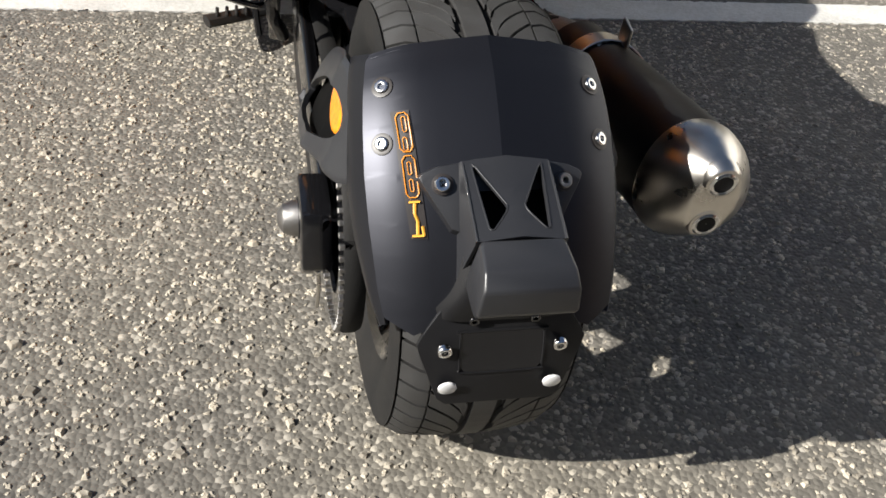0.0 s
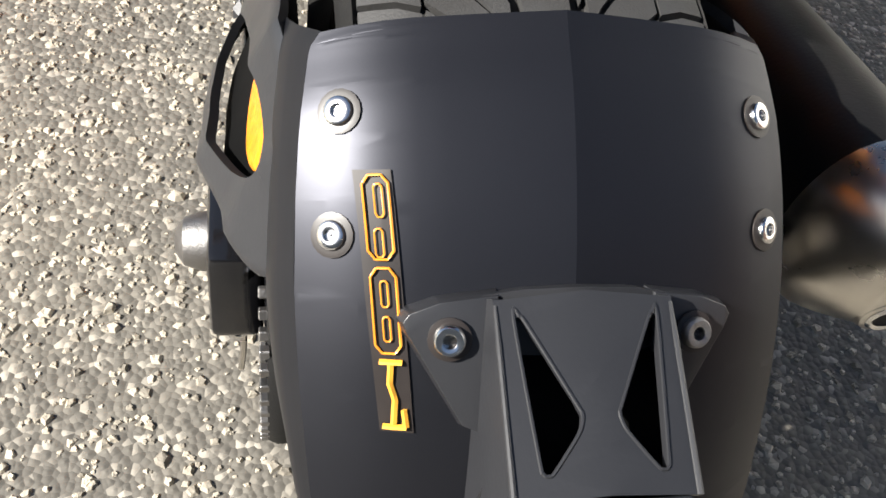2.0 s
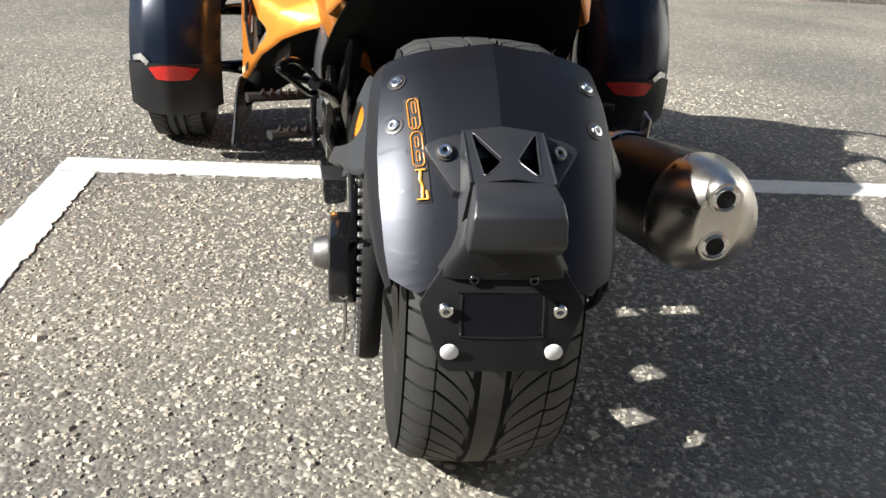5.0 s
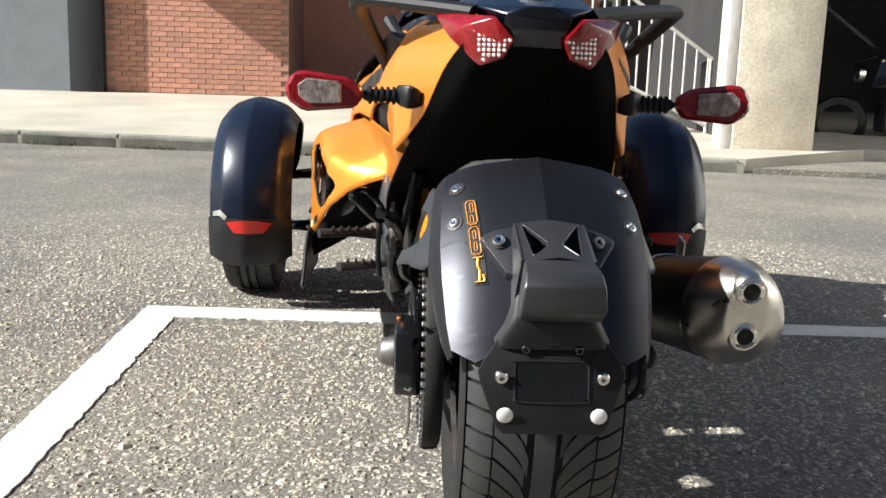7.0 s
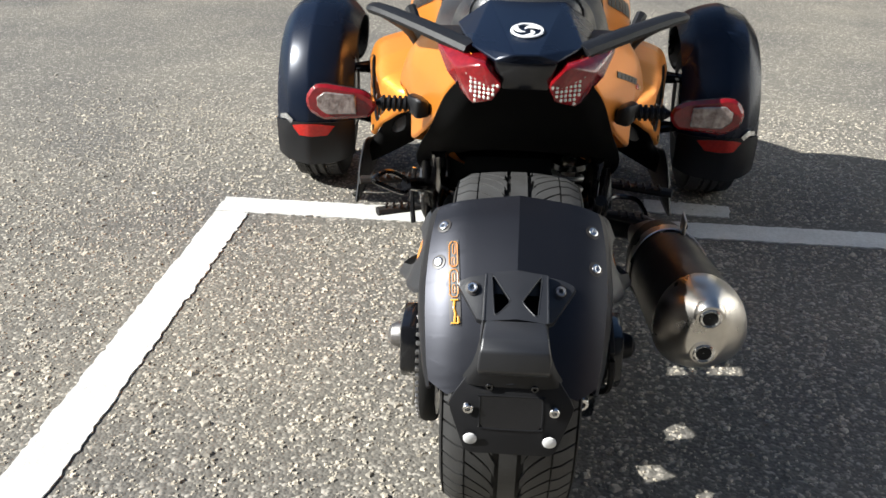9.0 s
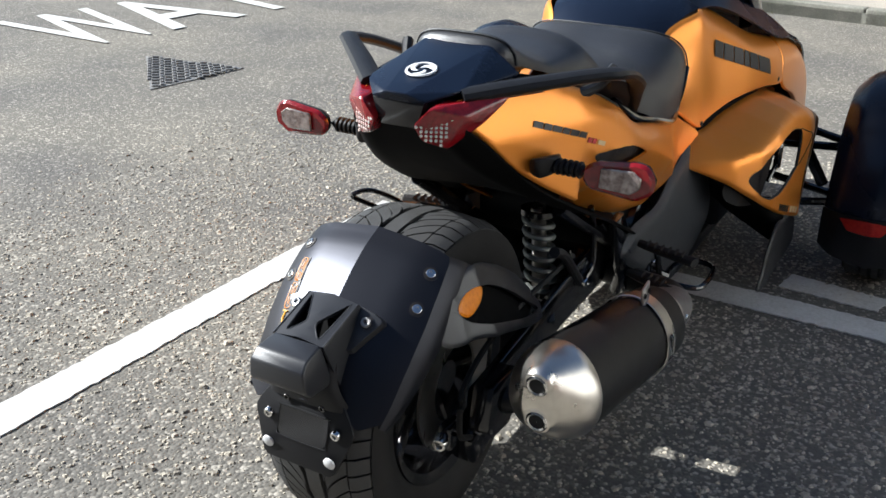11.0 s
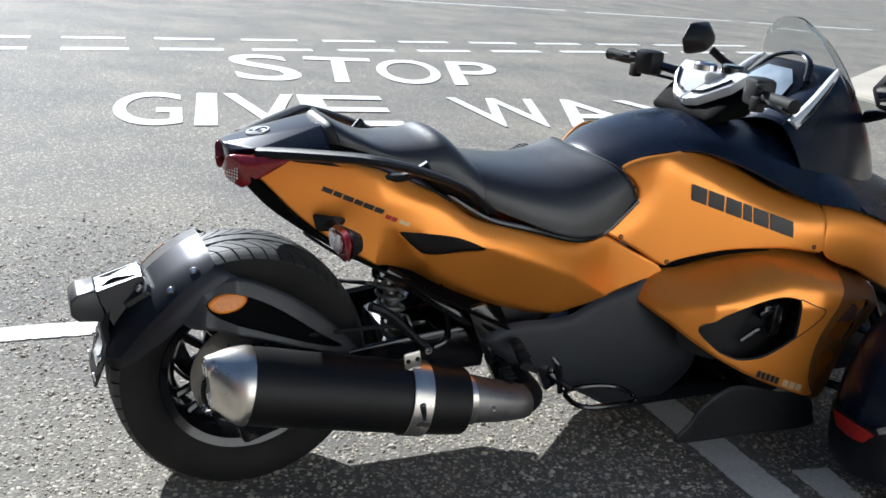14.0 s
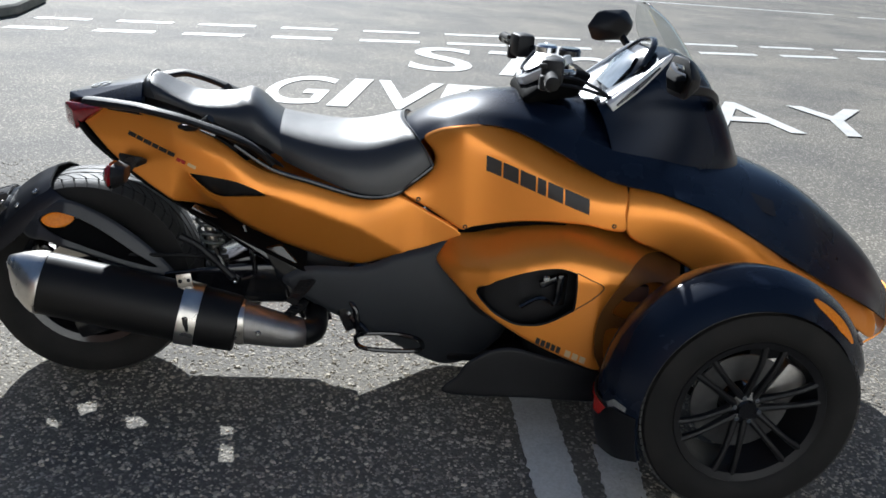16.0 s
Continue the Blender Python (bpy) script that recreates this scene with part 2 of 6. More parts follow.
def solid(bm, thick):
    """Give a sheet a thickness: a second skin along its normals, and walls round its edges."""
    bmesh.ops.recalc_face_normals(bm, faces=bm.faces)
    bm.normal_update()
    faces, rim = list(bm.faces), [e for e in bm.edges if len(e.link_faces) == 1]
    back = {v: bm.verts.new(v.co - v.normal * thick) for v in list(bm.verts)}
    for f in faces:
        bm.faces.new([back[v] for v in reversed(f.verts)])
    for e in rim:
        a, b = e.verts
        bm.faces.new((a, b, back[b], back[a]))
    bmesh.ops.recalc_face_normals(bm, faces=bm.faces)
    return bm


def loft(rows, nu, nv, thick=0.004):
    """A skin through rows of points, with a thickness."""
    R = np.array([curve(r, nv) for r in rows])
    P = np.stack([curve(R[:, j], nu) for j in range(nv)], axis=1)
    bm = from_grid(P)
    return solid(bm, thick) if thick else bm


def mirror_rows(rows):
    """Half rows, from the middle outwards, made whole."""
    return [[(-x, y, z) for x, y, z in reversed(r[1:])] + list(r) for r in rows]


def inside(p, poly):
    x, y = p
    r = False
    for (x0, y0), (x1, y1) in zip(poly, np.roll(poly, -1, axis=0)):
        if (y0 > y) != (y1 > y) and x < (x1 - x0) * (y - y0) / (y1 - y0) + x0:
            r = not r
    return r


def panel(outline, place, thick=0.004, holes=(), step=0.03, n=60, lip=0.0, lip_width=0.02, sharp=False):
    """A shaped sheet: a flat outline with holes, cut into a net and laid on the surface place(a, b)."""
    loops = [np.array(outline, float) if sharp else curve(outline, n, True)]
    loops += [np.array(h, float) if sharp else curve(h, max(18, n // 2), True) for h in holes]
    bm = bmesh.new()
    edges = []
    for k, lp in enumerate(loops):
        vs = [bm.verts.new((a, b, 0)) for a, b in lp]
        if lip and k == 0:
            d = np.roll(lp, -1, axis=0) - np.roll(lp, 1, axis=0)
            inward = np.stack([-d[:, 1], d[:, 0]], 1) / (np.linalg.norm(d, axis=1)[:, None] + 1e-9)
            area = (lp[:, 0] * np.roll(lp[:, 1], -1) - lp[:, 1] * np.roll(lp[:, 0], -1)).sum()
            inward *= 1 if area > 0 else -1
            for f in (0.35, 0.7, 1.05):
                ring = [bm.verts.new((a, b, 0)) for a, b in lp + inward * lip_width * f]
                for i in range(len(vs)):
                    j = (i + 1) % len(vs)
                    bm.faces.new((vs[i], vs[j], ring[j], ring[i]))
                vs = ring
        edges += [bm.edges.get((vs[i], vs[(i + 1) % len(vs)])) or bm.edges.new((vs[i], vs[(i + 1) % len(vs)])) for i in range(len(vs))]
    bmesh.ops.triangle_fill(bm, edges=edges, use_beauty=True)
    for axis in (0, 1):
        lo, hi = loops[0][:, axis].min(), loops[0][:, axis].max()
        for k in range(1, int((hi - lo) / step) + 1):
            co, no = [0, 0, 0], [0, 0, 0]
            co[axis], no[axis] = lo + k * step, 1
            bmesh.ops.bisect_plane(bm, geom=bm.verts[:] + bm.edges[:] + bm.faces[:], dist=1e-6, plane_co=co, plane_no=no)
    if lip:
        L = loops[0]
        D = np.roll(L, -1, axis=0) - L
    for v in bm.verts:
        a, b = v.co.x, v.co.y
        x, y, z = place(a, b)
        if lip:
            w = np.array([a, b]) - L
            f = np.clip((w * D).sum(1) / np.maximum((D * D).sum(1), 1e-12), 0, 1)
            dist = np.sqrt(((w - f[:, None] * D) ** 2).sum(1).min())
            x -= lip * max(0.0, 1 - dist / lip_width) ** 2 * (1 if x > 0 else -1)
        v.co = (x, y, z)
    bmesh.ops.remove_doubles(bm, verts=bm.verts[:], dist=1e-5)
    return solid(bm, thick) if thick else bm


def tube(pts, r, sides=10, n=24, flat=1.0, closed=False):
    """A round bar along a smooth line; r may change along it; flat squeezes it upwards."""
    c = curve(pts, n, closed)
    rr = np.interp(np.linspace(0, 1, n), np.linspace(0, 1, len(r)), r) if isinstance(r, (list, tuple)) else np.full(n, r)
    t = np.gradient(c, axis=0) if not closed else np.roll(c, -1, 0) - np.roll(c, 1, 0)
    t /= np.linalg.norm(t, axis=1)[:, None] + 1e-12
    up = np.array([0, 0, 1.0])
    P = np.empty((n, sides, 3))
    for i in range(n):
        s = np.cross(t[i], up if abs(t[i][2]) < 0.9 else np.array([0, 1.0, 0]))
        s /= np.linalg.norm(s)
        q = np.cross(s, t[i])
        for k in range(sides):
            a = 2 * math.pi * k / sides
            P[i, k] = c[i] + rr[i] * (math.cos(a) * s + flat * math.sin(a) * q)
    bm = from_grid(P, wrap_u=closed, wrap_v=True)
    if not closed:
        bm.verts.ensure_lookup_table()
        bm.faces.new([bm.verts[k] for k in range(sides)])
        bm.faces.new([bm.verts[(n - 1) * sides + k] for k in reversed(range(sides))])
    bmesh.ops.recalc_face_normals(bm, faces=bm.faces)
    return bm


def lathe(profile, seg=48, at=(0, 0, 0), turn=None, closed=True):
    """A profile of (radius, along) turned round the x axis."""
    P = np.empty((seg, len(profile), 3))
    for i in range(seg):
        a = 2 * math.pi * i / seg
        for j, (r, x) in enumerate(profile):
            P[i, j] = (x, r * math.cos(a), r * math.sin(a))
    bm = from_grid(P, wrap_u=True, wrap_v=closed)
    bmesh.ops.remove_doubles(bm, verts=bm.verts[:], dist=1e-6)
    bmesh.ops.recalc_face_normals(bm, faces=bm.faces)
    bm.transform(Matrix.Translation(at) @ (turn or Matrix()))
    return bm


def block(size, at=(0, 0, 0), bevel=0.005, turn=(0, 0, 0), taper=1.0, segs=2):
    bm = bmesh.new()
    bmesh.ops.create_cube(bm, size=1)
    for v in bm.verts:
        k = taper if v.co.z < 0 else 1
        v.co = (v.co.x * size[0] * k, v.co.y * size[1] * k, v.co.z * size[2])
    if bevel:
        bmesh.ops.bevel(bm, geom=bm.edges[:], offset=bevel, segments=segs, affect="EDGES", profile=0.5)
    bm.transform(pose(*at, *turn))
    return bm


def hull(pts, bevel=0.004, segs=2):
    bm = bmesh.new()
    for p in pts:
        bm.verts.new(p)
    r = bmesh.ops.convex_hull(bm, input=bm.verts[:])
    loose = [v for v in bm.verts if not v.link_faces]
    bmesh.ops.delete(bm, geom=loose, context="VERTS")
    bmesh.ops.dissolve_limit(bm, angle_limit=0.05, verts=bm.verts[:], edges=bm.edges[:])
    if bevel:
        bmesh.ops.bevel(bm, geom=bm.edges[:], offset=bevel, segments=segs, affect="EDGES", profile=0.5, clamp_overlap=True)
    return bm


def prism(outline, depth, m=None, bevel=0.002):
    """A flat outline in its own x, y, given a depth along its z, then moved by m."""
    bm = bmesh.new()
    f = bm.faces.new([bm.verts.new((a, b, 0)) for a, b in outline])
    g = bmesh.ops.extrude_face_region(bm, geom=[f])
    bmesh.ops.translate(bm, verts=[v for v in g["geom"] if isinstance(v, bmesh.types.BMVert)], vec=(0, 0, depth))
    bmesh.ops.recalc_face_normals(bm, faces=bm.faces)
    if bevel:
        bmesh.ops.bevel(bm, geom=bm.edges[:], offset=bevel, segments=1, affect="EDGES", clamp_overlap=True)
    if m:
        bm.transform(m)
    return bm


def join(*bms):
    """Several shapes as one mesh."""
    out = bms[0]
    for b in bms[1:]:
        me = bpy.data.meshes.new("joined")
        b.to_mesh(me)
        b.free()
        out.from_mesh(me)
        bpy.data.meshes.remove(me)
    return out


def flipped(bm):
    """The same shape on the other side of the middle plane."""
    c = bm.copy()
    for v in c.verts:
        v.co.x = -v.co.x
    bmesh.ops.reverse_faces(c, faces=c.faces[:])
    return c


def part(name, bm, mat, parent=None, label="", kind="", category="", sharp=0.6, group=""):
    for f in bm.faces:
        f.smooth = True
    for e in bm.edges:
        if len(e.link_faces) == 2 and e.calc_face_angle(0) > sharp:
            e.smooth = False
    me = bpy.data.meshes.new(name)
    bm.to_mesh(me)
    bm.free()
    me.materials.append(mat)
    ob = new(name, me)
    ob.parent = parent
    return tagged(ob, label, category, group, kind)


def pair(name, bm, mat, parent, label="", **kw):
    """A part and its twin on the other side."""
    other = flipped(bm)
    return part(name, bm, mat, parent, label, **kw), part(name, other, mat, parent, label, **kw)


def empty(name, label, category, at=(0, 0, 0), group=""):
    ob = new(name)
    ob.location = at
    return tagged(ob, label, category, group)


def quad_slab(corners, z0, z1, bevel=0):
    return prism(corners, z1 - z0, pose(0, 0, z0), bevel)


# ---- ground, road markings and the buildings across the street ----
def ground_sheet():
    bm = bmesh.new()
    xs = [-300, -60, -20, -10, 10, 20, 60, 300]
    P = np.array([[(x, y, 0.0) for y in xs] for x in xs], float)
    return from_grid(P)


part("ground", ground_sheet(), ASPHALT, None, "worn grey asphalt with pale stone chippings", "structure")


def road_line(name, corners, label):
    rng = random.Random(name)
    pts = []
    for (x0, y0), (x1, y1) in zip(corners, corners[1:] + corners[:1]):
        d = math.hypot(x1 - x0, y1 - y0)
        n = max(1, min(420, int(d / 0.012)))
        for k in range(n):
            f = k / n
            e = rng.gauss(0, 0.0022) if 0 < k else 0.0
            pts.append((x0 + (x1 - x0) * f - (y1 - y0) / d * e, y0 + (y1 - y0) * f + (x1 - x0) / d * e))
    return part(name, quad_slab(pts, 0.0005, 0.004), PAINT, None, label, "structure")


# parking bay lines
road_line("road_line_1", [(-0.96, 1.41), (-0.96, 1.285), (4.0, 1.13), (4.0, 1.255)], "white painted line across the head of the bay")
road_line("road_line_2", [(-0.957, 1.281), (-0.975, -5.5), (-0.87, -5.5), (-0.848, 1.277)], "white painted line along the side of the bay")
road_line("road_line_3", [(0.46, 1.56), (0.44, 1.445), (0.72, 1.42), (0.74, 1.52)], "short worn white painted mark beside the bay line")


def glyph(char, x_top, x_base, y0, y1, lean=0.0, z=0.005):
    """A painted letter, fitted to its box on the road: its foot towards +x, read along +y."""
    cu = bpy.data.curves.new("glyph", "FONT")
    cu.body, cu.extrude, cu.offset, cu.resolution_u = char, 0.001, 0.008, 6
    tmp = bpy.data.objects.new("glyph", cu)
    me = tmp.to_mesh()
    co = np.array([v.co[:] for v in me.vertices])
    lo, hi = co.min(0), co.max(0)
    bm = bmesh.new()
    bm.from_mesh(me)
    tmp.to_mesh_clear()
    bpy.data.objects.remove(tmp)
    bpy.data.curves.remove(cu)
    for v in bm.verts:
        a, b = (v.co.x - lo[0]) / (hi[0] - lo[0]), (v.co.y - lo[1]) / (hi[1] - lo[1])
        v.co = (x_base + (x_top - x_base) * b, y0 + (y1 - y0) * a + lean * b, z + v.co.z)
    return bm


give_way = empty("road_marking", "white painted words GIVE WAY on the road", "road marking", (-4.4, 2.4, 0))
stop_word = empty("road_marking", "white painted word STOP on the road", "road marking", (-6.3, 2.9, 0))
for word, parent, xt, xb, boxes in (
        ("GIVEWAY", give_way, -5.05, -3.93, ((0.08, 0.53), (0.60, 0.75), (0.84, 1.38), (1.36, 2.06), (2.62, 3.44), (3.42, 4.18), (4.22, 4.90))),
        ("STOP", stop_word, -7.15, -5.68, ((1.27, 1.86), (1.82, 2.52), (2.52, 3.18), (3.24, 3.80)))):
    leans = {"G": 0.18, "I": 0.22, "V": 0.17, "E": 0.22, "W": 0.24, "A": 0.22, "Y": 0.30, "S": 0.20, "T": 0.42, "O": 0.46, "P": 0.55}
    for k, (ch, (a, b)) in enumerate(zip(word, boxes)):
        ob = part("letter", glyph(ch, xt, xb, a, b, leans[ch], 0.005 + 0.0007 * k), PAINT, parent)
        ob.matrix_parent_inverse = Matrix.Translation(-parent.location)

# two rows of dashes across the mouth of the side road
for row, (x0, y0, w) in enumerate(((-6.52, -2.42, 0.17), (-7.27, -2.37, 0.15))):
    for k in range(13):
        ya = y0 + 0.735 * k + 0.022 * k * k
        yb = ya + 0.50 + 0.033 * k
        slope = -0.205 - 0.001 * k
        xa, xb = x0 + slope * (ya - y0), x0 + slope * (yb - y0)
        road_line("road_dash_%d" % (row * 13 + k + 1), [(xa, ya), (xa - w, ya + 0.02), (xb - w, yb + 0.02), (xb, yb)], "white painted dash of a give way line")
# lane dashes on the main road
for k in range(7):
    ya = 1.6 + 4.45 * k
    road_line("lane_dash_%d" % (k + 1), [(-14.75 - 0.06 * k, ya), (-14.87 - 0.06 * k, ya), (-15.05 - 0.06 * k, ya + 4.0), (-14.93 - 0.06 * k, ya + 4.0)], "thin white painted lane dash")

# far corner of the side road
part("pavement_2", quad_slab([(-6.72, -2.72), (-7.4, -2.55), (-8.6, -2.62), (-10.5, -3.4), (-10.5, -9), (-6.5, -9), (-6.35, -3.1)], 0.0, 0.12, 0.02), KERB, None, "dark kerb and pavement at the street corner", "structure")

# iron cover set in the road
cover = empty("inspection_cover", "studded iron inspection cover set in the road", "cover", (-3.0, 2.55, 0))
cm = Matrix.Translation(-cover.location)
COVER = [(-3.45, 2.70), (-2.84, 2.13), (-2.79, 2.80)]
c = part("plate", quad_slab(COVER, 0.0005, 0.006), IRON, cover)
c.matrix_parent_inverse = cm
sb = block((0.040, 0.022, 0.010), (0, 0, 0), 0.003, segs=1)
sme = bpy.data.meshes.new("stud")
sb.to_mesh(sme)
sb.free()
sme.materials.append(STUD)
for i in range(16):
    for j in range(16):
        p = (-3.45 + 0.047 * (i + 0.5), 2.12 + 0.047 * (j + 0.5))
        if inside(p, COVER):
            ob = new("stud", sme)
            ob.parent = cover
            ob.matrix_parent_inverse = cm
            ob.matrix_basis = pose(p[0], p[1], 0.010, 0, 0, 45 if (i + j) % 2 else -45)


# pavement across the street: kerb stones and slab
KX = Vector((1.0, -0.125, 0.0)).normalized()
KY = Vector((0.125, 1.0, 0.0)).normalized()


def along(u, v, z=0.0):
    """A place u metres along the far kerb and v behind it."""
    p = Vector((0.0, 6.85, 0.0)) + KX * u + KY * v
    return (p.x, p.y, z)


pv = [along(u, v)[:2] for u, v in ((-5.2, 0.16), (2.85, 0.16), (4.3, 1.45), (40, 1.45), (40, 30), (-14, 30), (-10.5, 7.5), (-7.2, 2.2), (-5.9, 0.5))]
def rising(bm):
    """The pavement climbs gently from the kerb to the wall."""
    bmesh.ops.triangulate(bm, faces=bm.faces[:])
    for k in range(1, 8):
        a = Vector(along(0, k * 1.0))
        bmesh.ops.bisect_plane(bm, geom=bm.verts[:] + bm.edges[:] + bm.faces[:], dist=1e-5, plane_co=a, plane_no=KY)
    for v in bm.verts:
        if v.co.z > 0.05:
            v.co.z += 0.042 * max(0.0, min(6.5, (v.co - Vector(along(0, 0.3))).dot(KY)))
    return bm


pavement = part("pavement_1", rising(quad_slab(pv, -0.05, 0.115)), PAVING, None, "pale concrete pavement across the street", "structure")
ramp = part("pavement_3", quad_slab([along(u, v)[:2] for u, v in ((2.88, 0.0), (40, 0.0), (40, 1.43), (4.32, 1.43))], -0.02, 0.05), ASPHALT, None, "asphalt crossover ramp into the workshop", "structure")
kerb = part("kerb_1", quad_slab([along(u, v)[:2] for u, v in ((-5.2, 0.004), (2.8, 0.004), (2.8, 0.154), (-5.2, 0.154))], -0.05, 0.085, 0.0), KERB, None, "stone kerb with weeds in its joints", "structure")
kb = block((0.905, 0.150, 0.13), (0, 0, 0), 0.012)
kme = bpy.data.meshes.new("kerb_stone")
for f in kb.faces:
    f.smooth = False
kb.to_mesh(kme)
kb.free()
kme.materials.append(KERB)
for k in range(8):
    ob = new("kerb_stone", kme)
    ob.parent = kerb
    ob.matrix_basis = Matrix.Translation(along(2.3 - 0.915 * k, 0.079, 0.055)) @ Matrix.Rotation(math.atan2(KX.y, KX.x), 4, "Z")
weeds = bmesh.new()
for k in range(420):
    u = random.choice((-2.4, -3.3, -1.0, -4.2)) + random.gauss(0, 0.16)
    p = Vector(along(u, -0.02 + random.uniform(-0.03, 0.02)))
    h, a = random.uniform(0.015, 0.06), random.uniform(0, 6.28)
    d = Vector((math.cos(a), math.sin(a), 0))
    t = p + Vector((random.gauss(0, 0.02), random.gauss(0, 0.02), h))
    weeds.faces.new([weeds.verts.new(q) for q in (p - d * 0.004, p + d * 0.004, t)])
part("weeds", weeds, GRASS, None, "low green weeds growing along the kerb", "stuff", "weeds")

# the wall behind
part("wall_1", block((3.0, 0.5, 6.0), (-6.55, 13.2, 3.0), 0), GREYWALL, None, "grey painted rendered wall", "structure")
part("wall_2", block((0.49, 0.56, 6.0), (-4.80, 13.2, 3.0), 0.01), DARKPIER, None, "dark painted wall pier", "structure")
brick_wall = part("wall_3", block((2.70, 0.4, 5.4), (-3.205, 13.28, 2.95), 0), MORTAR, None, "sunlit red brick wall", "structure")
part("wall_4", block((2.72, 0.08, 0.16), (-3.195, 13.045, 0.19), 0.01), CONCRETE, None, "concrete plinth under the brick wall", "structure")
part("wall_5", block((0.3, 2.4, 5.6), (-2.0, 14.66, 2.9), 0), MORTAR, None, "brick return wall of the recess", "structure")
part("wall_6", block((8.0, 0.3, 5.6), (1.8, 15.4, 2.9), 0), BRICK, None, "shaded brick wall in the recess", "structure")
# slab out of view, added to cast the diagonal shadow on the bricks
part("wall_7", block((11.4, 2.3, 0.3), (-0.56, 11.8, 4.05), 0.02), CONCRETE, None, "unseen concrete slab added to shade the brick wall", "structure")
# workshop on the near side of the recess
part("wall_8", block((0.80, 0.6, 4.2), (3.40, 7.78, 2.1), 0.015), CREAM, None, "weathered concrete pillar beside the workshop door", "structure")
part("wall_9", block((0.11, 0.12, 4.2), (2.94, 7.56, 2.1), 0.01), RAILPAINT, None, "white painted pillar edge", "structure")
# walls and ceiling coloured dark to give the unlit inside
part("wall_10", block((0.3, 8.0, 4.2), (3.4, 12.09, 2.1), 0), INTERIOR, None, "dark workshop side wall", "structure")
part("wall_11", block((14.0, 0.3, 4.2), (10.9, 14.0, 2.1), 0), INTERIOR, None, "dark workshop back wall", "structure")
part("wall_12", block((10.0, 0.4, 1.2), (8.81, 7.7, 3.6), 0), CONCRETE, None, "concrete lintel above the workshop door", "structure")
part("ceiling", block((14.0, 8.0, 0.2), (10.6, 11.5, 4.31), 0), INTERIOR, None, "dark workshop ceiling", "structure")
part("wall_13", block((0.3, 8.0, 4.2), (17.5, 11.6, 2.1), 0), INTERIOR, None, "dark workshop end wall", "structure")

# stair rail beside the pillar
rail = empty("stair_railing", "white painted steel railing beside steps", "railing", (2.6, 9.0, 0.12))
rm = Matrix.Translation(-rail.location)
for a, b in (((1.7, 9.0, 2.05), (3.25, 9.0, 1.02)), ((1.7, 9.0, 0.98), (3.22, 9.0, 0.30))):
    o = part("handrail" if a[2] > 1.5 else "bottom_rail", tube([a, tuple(np.add(a, b) / 2), b], 0.022, 8, 4), RAILPAINT, rail)
    o.matrix_parent_inverse = rm
for k in range(12):
    x = 1.75 + 0.132 * k
    zt, zb = 2.02 - (x - 1.75) * 0.665, 0.98 - (x - 1.7) * 0.447
    o = part("baluster", tube([(x, 9.0, zb), (x, 9.0, (zb + zt) / 2), (x, 9.0, zt)], 0.011, 6, 3), RAILPAINT, rail)
    o.matrix_parent_inverse = rm
for x, z0 in ((1.72, 0.115), (3.23, 0.115)):
    o = part("post", tube([(x, 9.0, z0), (x, 9.0, 0.6), (x, 9.0, 2.03 - (x - 1.72) * 0.66)], 0.02, 8, 3), RAILPAINT, rail)
    o.matrix_parent_inverse = rm
steps = empty("steps", "dark concrete steps in the shaded recess", "steps", (1.0, 9.6, 0.1))
for k in range(6):
    o = part("step", block((0.28, 1.4, 0.17 * (k + 1)), (2.6 - 0.28 * k, 9.8, 0.115 + 0.085 * (k + 1)), 0.01), CONCRETE, steps)
    o.matrix_parent_inverse = Matrix.Translation(-steps.location)

# motorcycle parked in the dark workshop
bike = empty("parked_motorcycle", "black motorcycle parked in the dark workshop", "motorcycle", (5.5, 9.3, 0.0))
bi = Matrix.Translation(-bike.location)
for name, bm, mt in (
        ("wheel", lathe([(0.30, -0.05), (0.32, 0), (0.30, 0.05), (0.22, 0.04), (0.22, -0.04)], 28, (0, 0, 0), Matrix.Rotation(radians(70), 4, "Z") ), GLOSS),
        ("tank", hull([(-0.3, 0, 0.5), (0.25, -0.12, 0.62), (0.25, 0.12, 0.62), (-0.2, 0, 0.85), (0.2, 0, 0.9), (0.45, 0, 0.6)], 0.03), GLOSS),
        ("engine", block((0.5, 0.3, 0.35), (0.1, 0, 0.2), 0.05), CAST),
        ("seat", block((0.6, 0.22, 0.12), (0.6, 0.1, 0.55), 0.05), VINYL),
        ("handlebar", tube([(-0.35, -0.35, 0.82), (-0.25, 0, 0.88), (-0.35, 0.35, 0.82)], 0.016), CHROME),
        ("headlamp", lathe([(0.001, -0.05), (0.09, -0.02), (0.09, 0.05), (0.001, 0.05)], 20, (-0.45, 0, 0.68)), CHROME)):
    if name == "wheel":
        for dx in (-0.55, 0.85):
            b2 = bm.copy()
            b2.transform(Matrix.Translation((5.5 + dx, 9.3 + dx * -0.3, 0.355)))
            o = part("wheel", b2, mt, bike)
            o.matrix_parent_inverse = bi
        bm.free()
        continue
    bm.transform(Matrix.Translation((5.5, 9.3, 0.25)))
    o = part(name, bm, mt, bike)
    o.matrix_parent_inverse = bi

